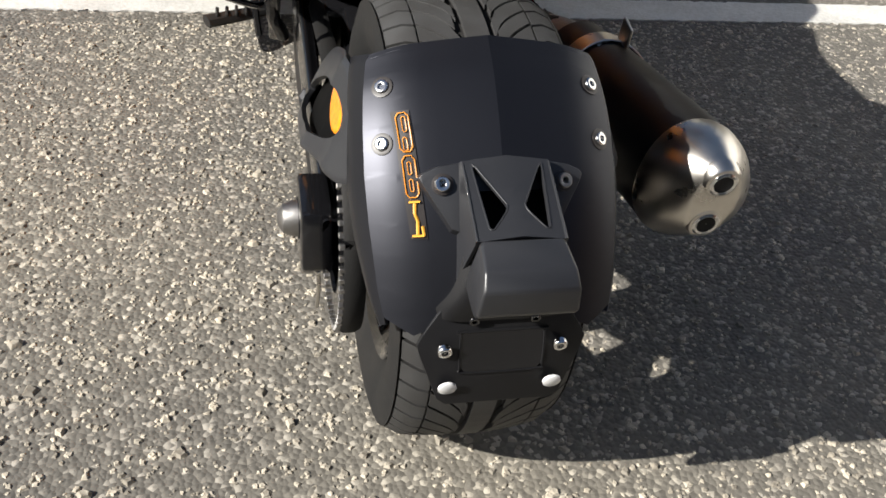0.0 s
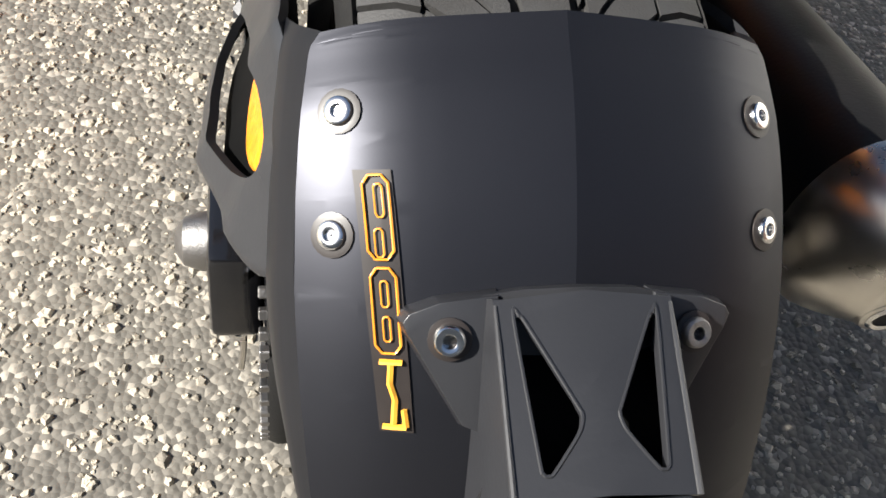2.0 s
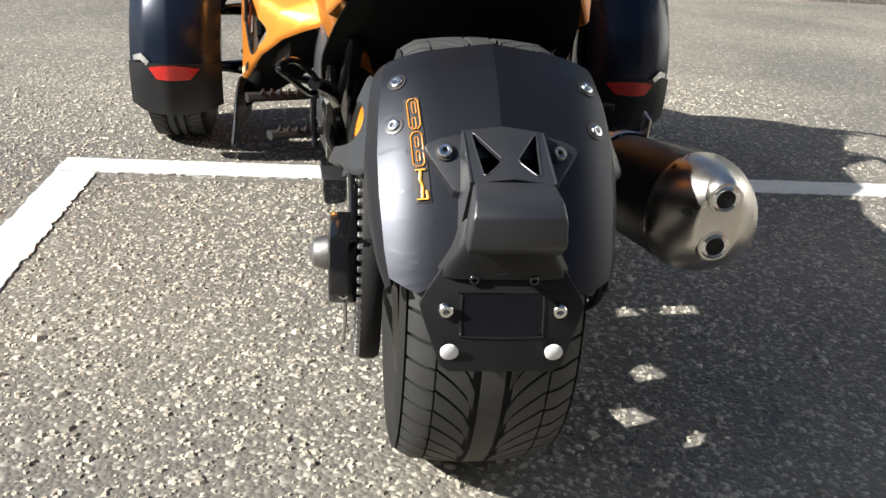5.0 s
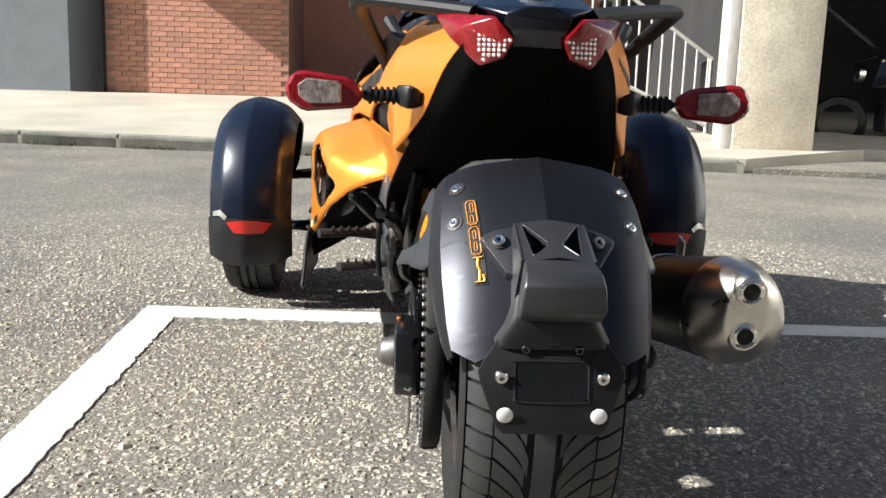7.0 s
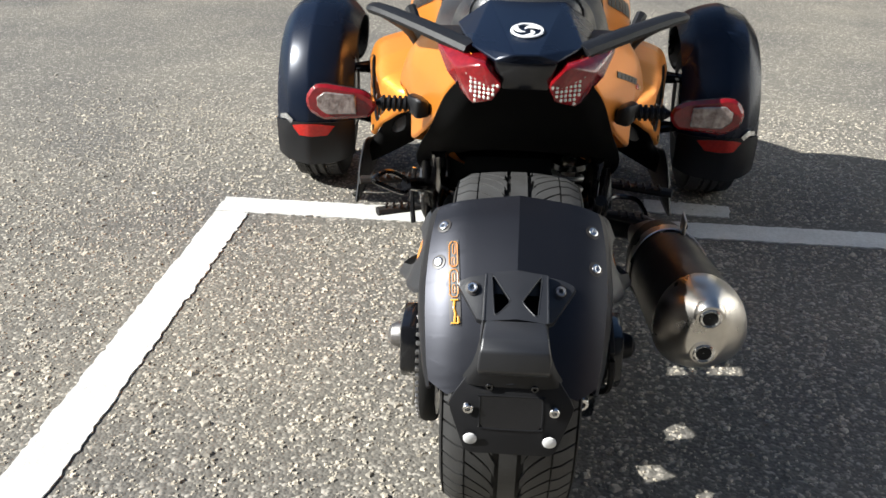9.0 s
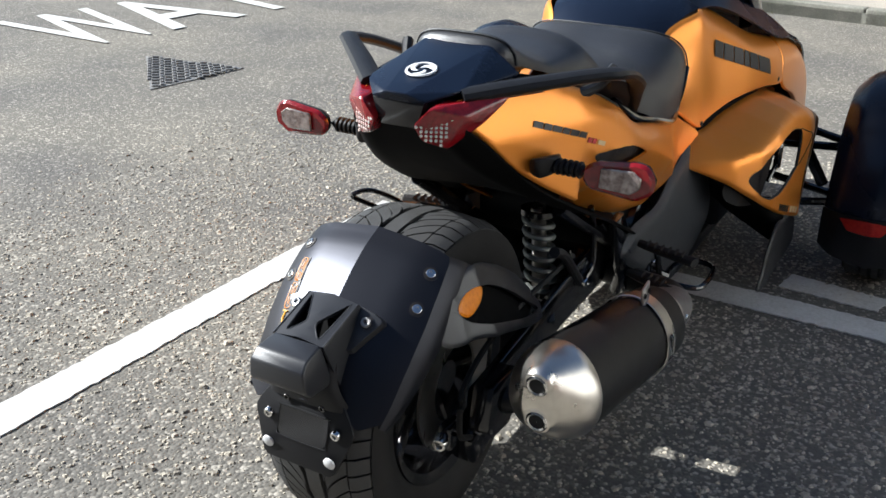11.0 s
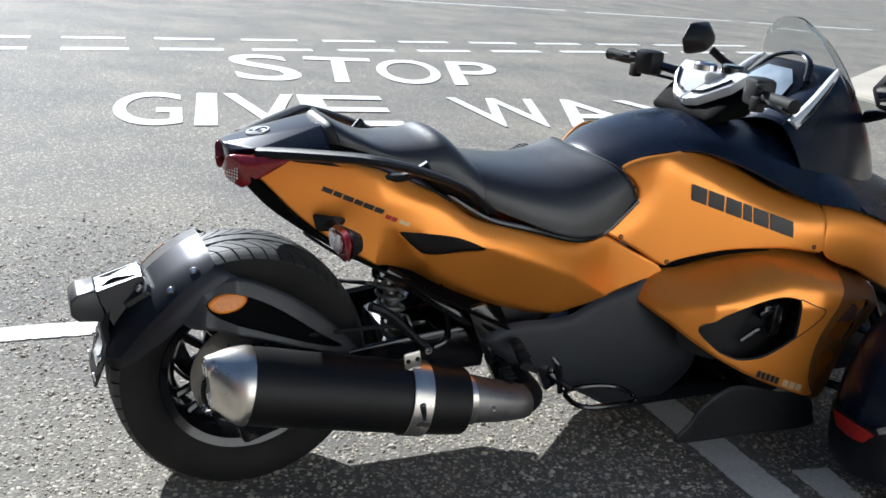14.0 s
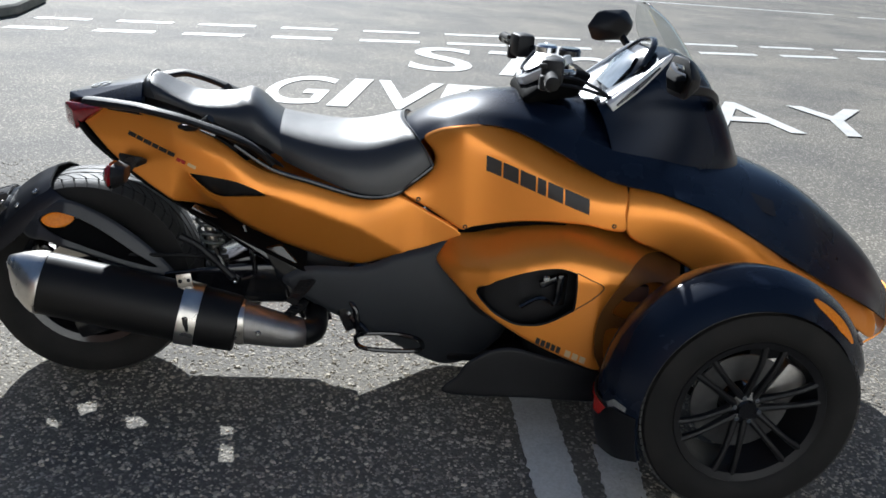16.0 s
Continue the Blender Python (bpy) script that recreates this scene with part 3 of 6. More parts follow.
# unseen surroundings behind the camera, walls added to reflect light and block sky
part("wall_14", block((0.5, 30, 5.8), (9.5, 13.5, 2.9), 0), RENDER, None, "unseen pale building front added to brighten the orange paint", "structure")
part("pavement_4", block((2.2, 60, 0.12), (8.1, -2, 0.06), 0.01), PAVING, None, "pale pavement along the near building", "structure")
part("wall_15", block((34, 0.5, 7.0), (-2, -9.5, 3.5), 0), GREYWALL, None, "unseen grey wall added behind the parking bays to block skylight", "structure")
part("wall_16", block((0.5, 30, 5.0), (9.52, -16.5, 2.5), 0), DARKBRICK, None, "unseen dark brick wall added beside the pale one to darken reflections", "structure")


# ---- the three-wheeler ----
trike = empty("three_wheeled_motorcycle", "orange and black three-wheeled sports motorcycle parked across a bay line", "motorcycle")
AX = 0.303          # rear axle height
FX, FY, FZ = 0.670, 1.732, 0.284   # front wheel centre


def interp(v, table):
    return float(np.interp(v, [a for a, _ in table], [b for _, b in table]))


WIDTH = [(-.10, .05), (-.05, .085), (0, .115), (.15, .172), (.3, .226), (.45, .258), (.6, .262), (.75, .250), (.95, .210), (1.1, .226), (1.3, .30), (1.45, .335), (1.7, .352), (2.0, .34), (2.3, .25), (2.45, .15)]
FINE = curve(WIDTH, 120)


TOP_EDGE = [(.25, .812), (.38, .765), (.49, .70), (.61, .672), (.76, .634), (.85, .65), (1.0, .70)]
FINE_TOP = curve(TOP_EDGE, 80)
UPPER_CREASE = [(.30, .69), (.511, .640), (.631, .598), (.759, .551), (.886, .475)]
LOWER_CREASE = [(.26, .72), (.304, .675), (.343, .621), (.424, .555), (.55, .490), (.678, .450), (.765, .427)]
TANK_CREASE = [(.90, .78), (1.019, .835), (1.102, .806), (1.21, .756), (1.32, .709), (1.406, .692), (1.504, .690), (1.61, .682), (1.721, .652), (1.837, .600), (1.95, .53), (2.3, .33)]


FINE_TANK = curve(TANK_CREASE, 120)


def body_x(y, z):
    """Half width of the bodywork."""
    w = float(np.interp(y, FINE[:, 0], FINE[:, 1]))
    upper, lower = interp(y, UPPER_CREASE), interp(y, LOWER_CREASE)
    fade = max(0.0, min(1.0, (y - 0.26) / 0.12))
    tail = 0.55 * max(0.0, z - 0.74) ** 1.3 + 0.14 * max(0.0, z - upper) * fade
    tail += 0.50 * max(0.0, upper - z) * fade + 1.1 * max(0.0, lower - z) * fade
    fold = max(-8.0, min(8.0, (z - float(np.interp(y, FINE_TOP[:, 0], FINE_TOP[:, 1])) + 0.026) / 0.011))
    tail += 0.75 * 0.011 * math.log1p(math.exp(fold)) * max(0.0, min(1.0, (y - 0.2) / 0.15))
    edge = float(np.interp(y, FINE_TANK[:, 0], FINE_TANK[:, 1]))
    over = 0.012 * math.log1p(math.exp(max(-8.0, min(12.0, (z - edge) / 0.012))))
    tank = 1.1 * over - 0.07 * max(0.0, edge - z) * max(0.0, min(1.0, (y - 0.9) / 0.15))
    mix = max(0.0, min(1.0, (y - 0.80) / 0.24))
    mix = mix * mix * (3 - 2 * mix)
    w -= tail * (1 - mix) + tank * mix
    return w


def on_body(off=0.0):
    return lambda y, z: (body_x(y, z) + off, y, z)


# tail side panels with their dark vents
tail_outline = [(-.018, .815), (.095, .828), (.25, .812), (.38, .765), (.49, .70), (.61, .672), (.76, .634), (.845, .640), (.868, .640), (.95, .598), (1.045, .547), (1.0, .512), (.94, .487), (.867, .461), (.774, .423), (.70, .412), (.62, .420), (.507, .475), (.398, .537), (.243, .602), (.112, .681), (.035, .752)]
vent = [(.302, .674), (.335, .677), (.367, .676), (.44, .666), (.508, .636), (.45, .625), (.383, .614), (.342, .637)]
for p in pair("tail_panel", panel(tail_outline, on_body(), 0.005, [vent], 0.0095, 160, 0.005, 0.006), ORANGE, trike, "satin orange tail side panel"):
    s = 1 if p.data.vertices[0].co.x > 0 else -1
    vb = panel([(.280, .690), (.40, .685), (.53, .640), (.40, .600), (.32, .615)], on_body(-0.014), 0.003, (), 0.03, 40)
    part("vent", vb if s > 0 else flipped(vb), PLASTIC, p, "black vent grille")

# tank side panels
tank_outline = [(.874, .648), (.93, .688), (.955, .722), (.962, .745), (.950, .770), (.930, .790), (.942, .808), (.985, .831), (1.045, .845), (1.12, .846), (1.19, .832), (1.25, .808), (1.36, .758), (1.448, .738), (1.478, .725), (1.476, .66), (1.474, .607), (1.36, .615), (1.244, .607), (1.17, .592), (1.098, .567), (1.055, .551), (.96, .600)]
tank = pair("tank_panel", panel(tank_outline, on_body(), 0.005, (), 0.011, 140, 0.006, 0.006), ORANGE, trike, "satin orange tank side panel")
front_outline = [(1.485, .722), (1.54, .728), (1.606, .721), (1.70, .685), (1.779, .643), (1.88, .59), (1.969, .532), (2.10, .47), (2.25, .40), (2.33, .345), (2.33, .27), (2.2, .34), (2.0, .40), (1.85, .448), (1.707, .499), (1.603, .551), (1.483, .604)]
pair("nose_panel", panel(front_outline, on_body(), 0.005, (), 0.012, 120, 0.006, 0.006), ORANGE, trike, "satin orange nose side panel")


# bolts in the side panels
def bolt(r, h, at, axis, socket=True):
    prof = [(0.0005, h * 0.25), (r * 0.38, h * 0.25), (r * 0.44, h * 0.96), (r * 0.50, h), (r * 0.84, h), (r * 0.95, h * 0.85), (r, h * 0.6), (r, 0), (0.0005, 0)] if socket else [(0.0005, h), (r * 0.8, h), (r, h * 0.7), (r, 0), (0.0005, 0)]
    q = Vector((1, 0, 0)).rotation_difference(Vector(axis).normalized()).to_matrix().to_4x4()
    return lathe(prof, 18, at, q, closed=False)


for y, z in ((.921, .630), (1.054, .566), (1.445, .622)):
    pair("screw", bolt(0.0065, 0.003, (body_x(y, z) - 0.001, y, z), (1, 0, 0)), DECAL, trike)

# decals: plain italic bars where the maker's lettering stands
def bars(parent_pair, y0, y1, z0, z1, hgt, widths, mat, off, slant=0.25, tilt=None):
    n = len(widths)
    total = sum(widths) + 0.12 * (n - 1)
    u = 0.0
    for wd in widths:
        a, b = u / total, (u + wd) / total
        u += wd + 0.12
        za, zb = z0 + (z1 - z0) * a, z0 + (z1 - z0) * b
        ya, yb = y0 + (y1 - y0) * a, y0 + (y1 - y0) * b
        q = [(ya, za - hgt / 2), (yb, zb - hgt / 2), (yb + slant * hgt, zb + hgt / 2), (ya + slant * hgt, za + hgt / 2)]
        bmx = panel(q, on_body(off), 0.0008, (), 0.02, sharp=True)
        if len(parent_pair) > 1:
            part("decal", flipped(bmx), mat, parent_pair[1])
        part("decal", bmx, mat, parent_pair[0])


bars(tank, 1.098, 1.375, .752, .668, .042, (1, 1, 1, .55, 1, 1.6), DECAL, 0.003, -0.05)

tails = [o for o in trike.children if o.name == "tail_panel"]
bars(tails, .135, .262, .765, .722, .010, (1, .8, 1, .8, 1, .9), DECAL, 0.002, 0.5)
bars(tails, .268, .292, .713, .705, .009, (1, 1), REDREF, 0.002, 0.4)
bars(tails, .298, .320, .703, .695, .008, (1.4,), DECALLIGHT, 0.002, 0.4)

# ---- side pods with the dark scoop ----
def pod_x(y, z):
    w = interp(y, [(.9, .17), (.975, .238), (1.0, .285), (1.04, .338), (1.11, .390), (1.2, .418), (1.3, .438), (1.4, .460), (1.6, .455), (1.75, .44)])
    return w - 0.30 * max(0.0, z - 0.50) - 1.55 * pod_fold(y, z) * min(1.0, max(0.35, (y - 0.97) / 0.15))


def pod_fold(y, v):
    """How far v lies past the pod's shoulder, with the fold rounded."""
    crease = interp(y, [(.97, .455), (1.017, .470), (1.113, .512), (1.209, .544), (1.306, .566), (1.388, .560), (1.506, .535), (1.60, .50)])
    return 0.009 * math.log1p(math.exp(max(-30.0, min(30.0, (v - crease) / 0.009))))


def on_pod(off=0.0):
    return lambda y, v: (pod_x(y, v) + off, y, v - 0.45 * pod_fold(y, v))


pod_outline = [(.978, .478), (1.008, .560), (1.08, .622), (1.156, .655), (1.241, .672), (1.372, .668), (1.455, .652), (1.58, .615), (1.66, .580), (1.56, .575), (1.505, .555), (1.474, .527), (1.424, .448), (1.402, .385), (1.405, .30), (1.425, .245), (1.329, .270), (1.236, .306), (1.128, .360), (1.04, .42)]
scoop = [(1.080, .430), (1.114, .461), (1.16, .489), (1.209, .510), (1.277, .526), (1.325, .522), (1.336, .505), (1.338, .425), (1.325, .405), (1.267, .366), (1.22, .355), (1.176, .357), (1.12, .385)]
pods = pair("side_pod", panel(pod_outline, on_pod(), 0.006, [scoop], 0.013, 140, 0.008, 0.008), ORANGE, trike, "satin orange radiator side pod with a dark scoop")
for p, s in zip(pods, (1, -1)):
    b = panel([(1.07, .42), (1.21, .53), (1.37, .535), (1.36, .44), (1.25, .34), (1.1, .35)], lambda y, z: (min(pod_x(y, min(z, .5)), .42) - 0.045, y, z), 0.004, (), 0.04, 40)
    part("scoop_grille", b if s > 0 else flipped(b), PLASTIC, p, "black recessed scoop")
    rim = tube([(pod_x(y, z) - 0.005, y, z) for y, z in scoop], 0.004, 6, 60, closed=True)
    part("scoop_rim", rim if s > 0 else flipped(rim), PLASTIC, p)
    b = join(block((0.02, 0.03, 0.09), (0.395, 1.305, .455), 0.006, (0, 0, 12)), block((0.02, 0.05, 0.02), (0.392, 1.27, .475), 0.004, (25, 0, 0)), tube([(.395, 1.20, .40), (.40, 1.25, .43), (.395, 1.29, .41)], 0.006, 6, 12))
    part("fan_housing", b if s > 0 else flipped(b), GLOSS, p)
    b = block((0.014, 0.018, 0.016), (0.402, 1.262, .487), 0.003, segs=1)
    part("connector", b if s > 0 else flipped(b), SILVER, p)
    wedge = tube([(pod_x(y, z) + .0005, y, z) for y, z in ((1.334, .521), (1.37, .507), (1.404, .491), (1.38, .455), (1.337, .418))], 0.0014, 5, 30)
    part("scoop_line", wedge if s > 0 else flipped(wedge), DECAL, p)
    # a black strip drawn in place of the shade in the gap
    gap = tube([(body_x(y, z) - .004, y, z) for y, z in ((1.02, .545), (1.08, .562), (1.15, .582), (1.25, .604), (1.32, .611))], [0.002, 0.010, 0.008, 0.004, 0.002], 6, 24)
    part("slot", gap if s > 0 else flipped(gap), UNDER, p, "black strip drawn as the shaded gap above the pod")
    for wds, y0, y1, z0, z1, mt in (((1, 1, 1, 1, 1), 1.245, 1.315, .318, .294, DECAL), ((1, 1, 1), 1.325, 1.385, .291, .272, DECALLIGHT)):
        n = len(wds)
        for i in range(n):
            a, c = i / n, (i + 0.75) / n
            ya, yc = y0 + (y1 - y0) * a, y0 + (y1 - y0) * c
            za, zc = z0 + (z1 - z0) * a, z0 + (z1 - z0) * c
            b = panel([(ya, za - .009), (yc, zc - .009), (yc + .003, zc + .009), (ya + .003, za + .009)], on_pod(0.003), 0.0008, (), 0.02, sharp=True)
            part("decal", b if s > 0 else flipped(b), mt, p)
duct_frame = [(1.402, .385), (1.422, .447), (1.472, .526), (1.500, .556), (1.56, .577), (1.65, .572), (1.58, .46), (1.51, .37), (1.47, .25), (1.42, .245), (1.405, .32)]
# frame colour is darkened to carry the shade behind the pod
pair("pod_duct", panel(duct_frame, on_pod(-0.006), 0.006, [[(1.440, .417), (1.475, .470), (1.515, .502), (1.571, .504), (1.54, .45), (1.505, .397)], [(1.430, .367), (1.482, .363), (1.46, .305), (1.440, .275), (1.428, .31)]], 0.02, 90), material("bronze plastic toned down for shade", (0.20, 0.075, 0.014), 0.5, 0.2, (0.16, 0.06, 0.012)), trike, "bronze brown frame behind the pod, shade in its colour")
pair("duct_back", panel([(1.41, .39), (1.48, .52), (1.60, .54), (1.53, .40), (1.47, .26), (1.42, .25)], on_pod(-0.028), 0.004, (), 0.03, 50), ORANGE, trike, "orange panel inside the duct frame")

# dark lower side panels and skirts
low_outline = [(.555, .372), (.59, .412), (.65, .425), (.774, .43), (.867, .47), (.96, .50), (1.02, .53), (1.10, .47), (1.16, .38), (1.20, .27), (1.13, .165), (1.04, .125), (.95, .152), (.87, .196), (.75, .258), (.65, .308)]
pair("lower_panel", panel(low_outline, lambda y, z: (0.200 + 0.05 * (y - .6) + 0.03 * math.sin((z - .15) * 8), y, z), 0.006, (), 0.03, 80, 0.012, 0.02), GREYPLASTIC, trike, "matt dark grey lower side panel")
skirt = [(1.010, .160), (1.04, .215), (1.075, .262), (1.169, .300), (1.30, .27), (1.43, .238), (1.46, .19), (1.455, .145), (1.25, .15)]
pair("skirt", panel(skirt, lambda y, z: (0.450 + 0.02 * (.25 - z), y, z), 0.006, (), 0.03, 70, 0.006, 0.008), PLASTIC, trike, "black plastic splash skirt")
# filler sheet in near-black for the shade between pod and skirt
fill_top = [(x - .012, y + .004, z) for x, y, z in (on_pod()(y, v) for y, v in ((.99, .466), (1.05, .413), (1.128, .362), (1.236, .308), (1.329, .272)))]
pair("skirt_return", loft([fill_top, [(.24, 1.16, .40), (.30, 1.19, .35), (.36, 1.21, .31), (.41, 1.23, .28), (.445, 1.26, .255)], [(.24, 1.20, .34), (.30, 1.22, .29), (.36, 1.24, .25), (.41, 1.25, .22), (.440, 1.27, .20)]], 12, 20, 0.004), UNDER, trike, "near-black filler sheet, dark as the shade between pod and skirt")

# ---- nose, cowl and screen ----
nose_rows = mirror_rows([
    [(0, 1.60, .80), (.10, 1.60, .795), (.20, 1.60, .775), (.30, 1.60, .735), (.345, 1.60, .715)],
    [(0, 1.74, .795), (.10, 1.74, .785), (.20, 1.74, .755), (.30, 1.74, .700), (.346, 1.74, .665)],
    [(0, 1.90, .757), (.10, 1.90, .745), (.19, 1.90, .705), (.28, 1.90, .635), (.335, 1.90, .578)],
    [(0, 2.10, .676), (.10, 2.10, .660), (.18, 2.10, .610), (.25, 2.10, .540), (.305, 2.10, .472)],
    [(0, 2.32, .520), (.09, 2.32, .500), (.15, 2.31, .455), (.19, 2.30, .410), (.235, 2.29, .375)],
    [(0, 2.46, .375), (.06, 2.455, .362), (.10, 2.44, .340), (.14, 2.42, .320), (.175, 2.40, .305)]])
nose = part("bonnet", loft(nose_rows, 40, 41, 0.005), MIDNIGHT, trike, "satin midnight black bonnet")
lip = mirror_rows([[(0, 2.47, .37), (.06, 2.465, .357), (.10, 2.45, .335), (.175, 2.41, .30)],
                   [(0, 2.50, .31), (.07, 2.49, .305), (.12, 2.46, .29), (.20, 2.38, .27)],
                   [(0, 2.46, .24), (.07, 2.45, .24), (.12, 2.42, .235), (.20, 2.33, .23)]])
part("nose_lip", loft(lip, 14, 25, 0.005), ORANGE, trike, "orange nose lip under the bonnet")
pair("bonnet_decal", loft([[(.215, 1.80 + k, .725 - .32 * k), (.235, 1.80 + k, .709 - .32 * k), (.255, 1.80 + k, .690 - .32 * k)] for k in (0, .07, .14)], 8, 6, 0.001), DECAL, nose, "dark bonnet lettering bars")

tankcover = mirror_rows([
    [(0, .872, .796), (.06, .876, .793), (.12, .892, .782), (.158, .908, .765)],
    [(0, .905, .824), (.06, .908, .820), (.11, .915, .808), (.150, .925, .790)],
    [(0, 1.00, .870), (.07, 1.00, .865), (.12, 1.00, .854), (.168, 1.00, .834)],
    [(0, 1.13, .907), (.08, 1.13, .900), (.15, 1.13, .879), (.198, 1.13, .848)],
    [(0, 1.25, .914), (.10, 1.25, .902), (.19, 1.25, .866), (.248, 1.25, .816)],
    [(0, 1.42, .895), (.12, 1.42, .880), (.24, 1.42, .815), (.315, 1.42, .745)],
    [(0, 1.56, .86), (.14, 1.56, .845), (.26, 1.56, .78), (.335, 1.56, .722)],
    [(0, 1.70, .80), (.14, 1.70, .79), (.26, 1.70, .74), (.335, 1.70, .685)]])
part("tank_cover", loft(tankcover, 44, 31, 0.005), MIDNIGHT, trike, "satin midnight black tank cover")

cowl_rows = mirror_rows([
    [(0, 1.40, .90), (.10, 1.40, .92), (.18, 1.40, .915), (.215, 1.42, .87), (.25, 1.44, .80)],
    [(0, 1.50, .95), (.10, 1.52, 1.00), (.17, 1.53, .99), (.205, 1.53, .90), (.25, 1.53, .78)],
    [(0, 1.60, 1.05), (.09, 1.62, 1.055), (.15, 1.63, 1.02), (.195, 1.64, .90), (.235, 1.64, .75)],
    [(0, 1.70, 1.035), (.08, 1.71, 1.02), (.14, 1.71, .97), (.18, 1.72, .87), (.20, 1.73, .73)],
    [(0, 1.80, .92), (.07, 1.80, .905), (.12, 1.80, .87), (.155, 1.80, .80), (.17, 1.80, .70)],
    [(0, 1.875, .79), (.05, 1.872, .78), (.09, 1.868, .76), (.12, 1.86, .73), (.13, 1.85, .68)]])
cowl = part("instrument_cowl", loft(cowl_rows, 34, 37, 0.006), MIDNIGHT, trike, "black instrument cowl")
pair("cowl_trim", tube([(.185, 1.43, .915), (.178, 1.50, .975), (.160, 1.57, 1.04), (.145, 1.60, 1.065)], [0.018, 0.016, 0.011, 0.004], 10, 24), WHITE, cowl, "white trim strip along the instrument")
pair("trim_inset", tube([(.203, 1.445, .925), (.194, 1.50, .975), (.174, 1.56, 1.030)], [0.003, 0.006, 0.003], 8, 16), GLOSS, cowl)
screen_rows = mirror_rows([
    [(0, 1.705, 1.030), (.08, 1.70, 1.026), (.14, 1.685, 1.005), (.165, 1.66, .975)],
    [(0, 1.665, 1.085), (.08, 1.655, 1.082), (.135, 1.635, 1.065), (.158, 1.61, 1.04)],
    [(0, 1.610, 1.145), (.06, 1.605, 1.142), (.105, 1.585, 1.130), (.125, 1.565, 1.115)],
    [(0, 1.555, 1.185), (.025, 1.553, 1.184), (.045, 1.548, 1.180), (.060, 1.540, 1.172)]])
part("windscreen", loft(screen_rows, 18, 25, 0.004), GLASS, trike, "small smoked acrylic windscreen")
part("instrument", hull([(-.10, 1.44, .915), (.10, 1.44, .915), (-.115, 1.52, 1.02), (.115, 1.52, 1.02), (-.06, 1.56, 1.07), (.06, 1.56, 1.07), (-.09, 1.55, .92), (.09, 1.55, .92), (0, 1.62, 1.04)], 0.01), GLOSS, cowl, "gloss black instrument pod")
part("display", hull([(-.080, 1.452, .945), (.080, 1.452, .945), (-.088, 1.502, 1.015), (.088, 1.502, 1.015), (-.05, 1.528, 1.048), (.05, 1.528, 1.048), (0, 1.53, .97)], 0.004), SCREEN, cowl, "pale reflecting instrument display")
part("visor", tube([(-.108, 1.53, 1.020), (-.07, 1.565, 1.068), (0, 1.585, 1.086), (.07, 1.565, 1.068), (.108, 1.53, 1.020)], 0.010, 8, 24, 0.6), GLOSS, cowl)

# handlebar
bar = part("handlebar", tube([(-.37, 1.215, 1.010), (-.26, 1.240, 1.013), (-.15, 1.32, .995), (0, 1.345, .985), (.15, 1.32, .995), (.26, 1.240, 1.005), (.37, 1.215, .992)], 0.013, 10, 40), GLOSS, trike, "black handlebar")
hc = [(-.11, 1.20, .925), (.11, 1.20, .925), (-.15, 1.30, 1.000), (.15, 1.30, 1.000), (-.09, 1.40, .985), (.09, 1.40, .985), (-.14, 1.20, .90), (.14, 1.20, .90), (-.1, 1.36, .92), (.1, 1.36, .92), (0, 1.21, .93)]
part("handlebar_cover", hull(hc, 0.012), UNDER, bar, "black handlebar cover")
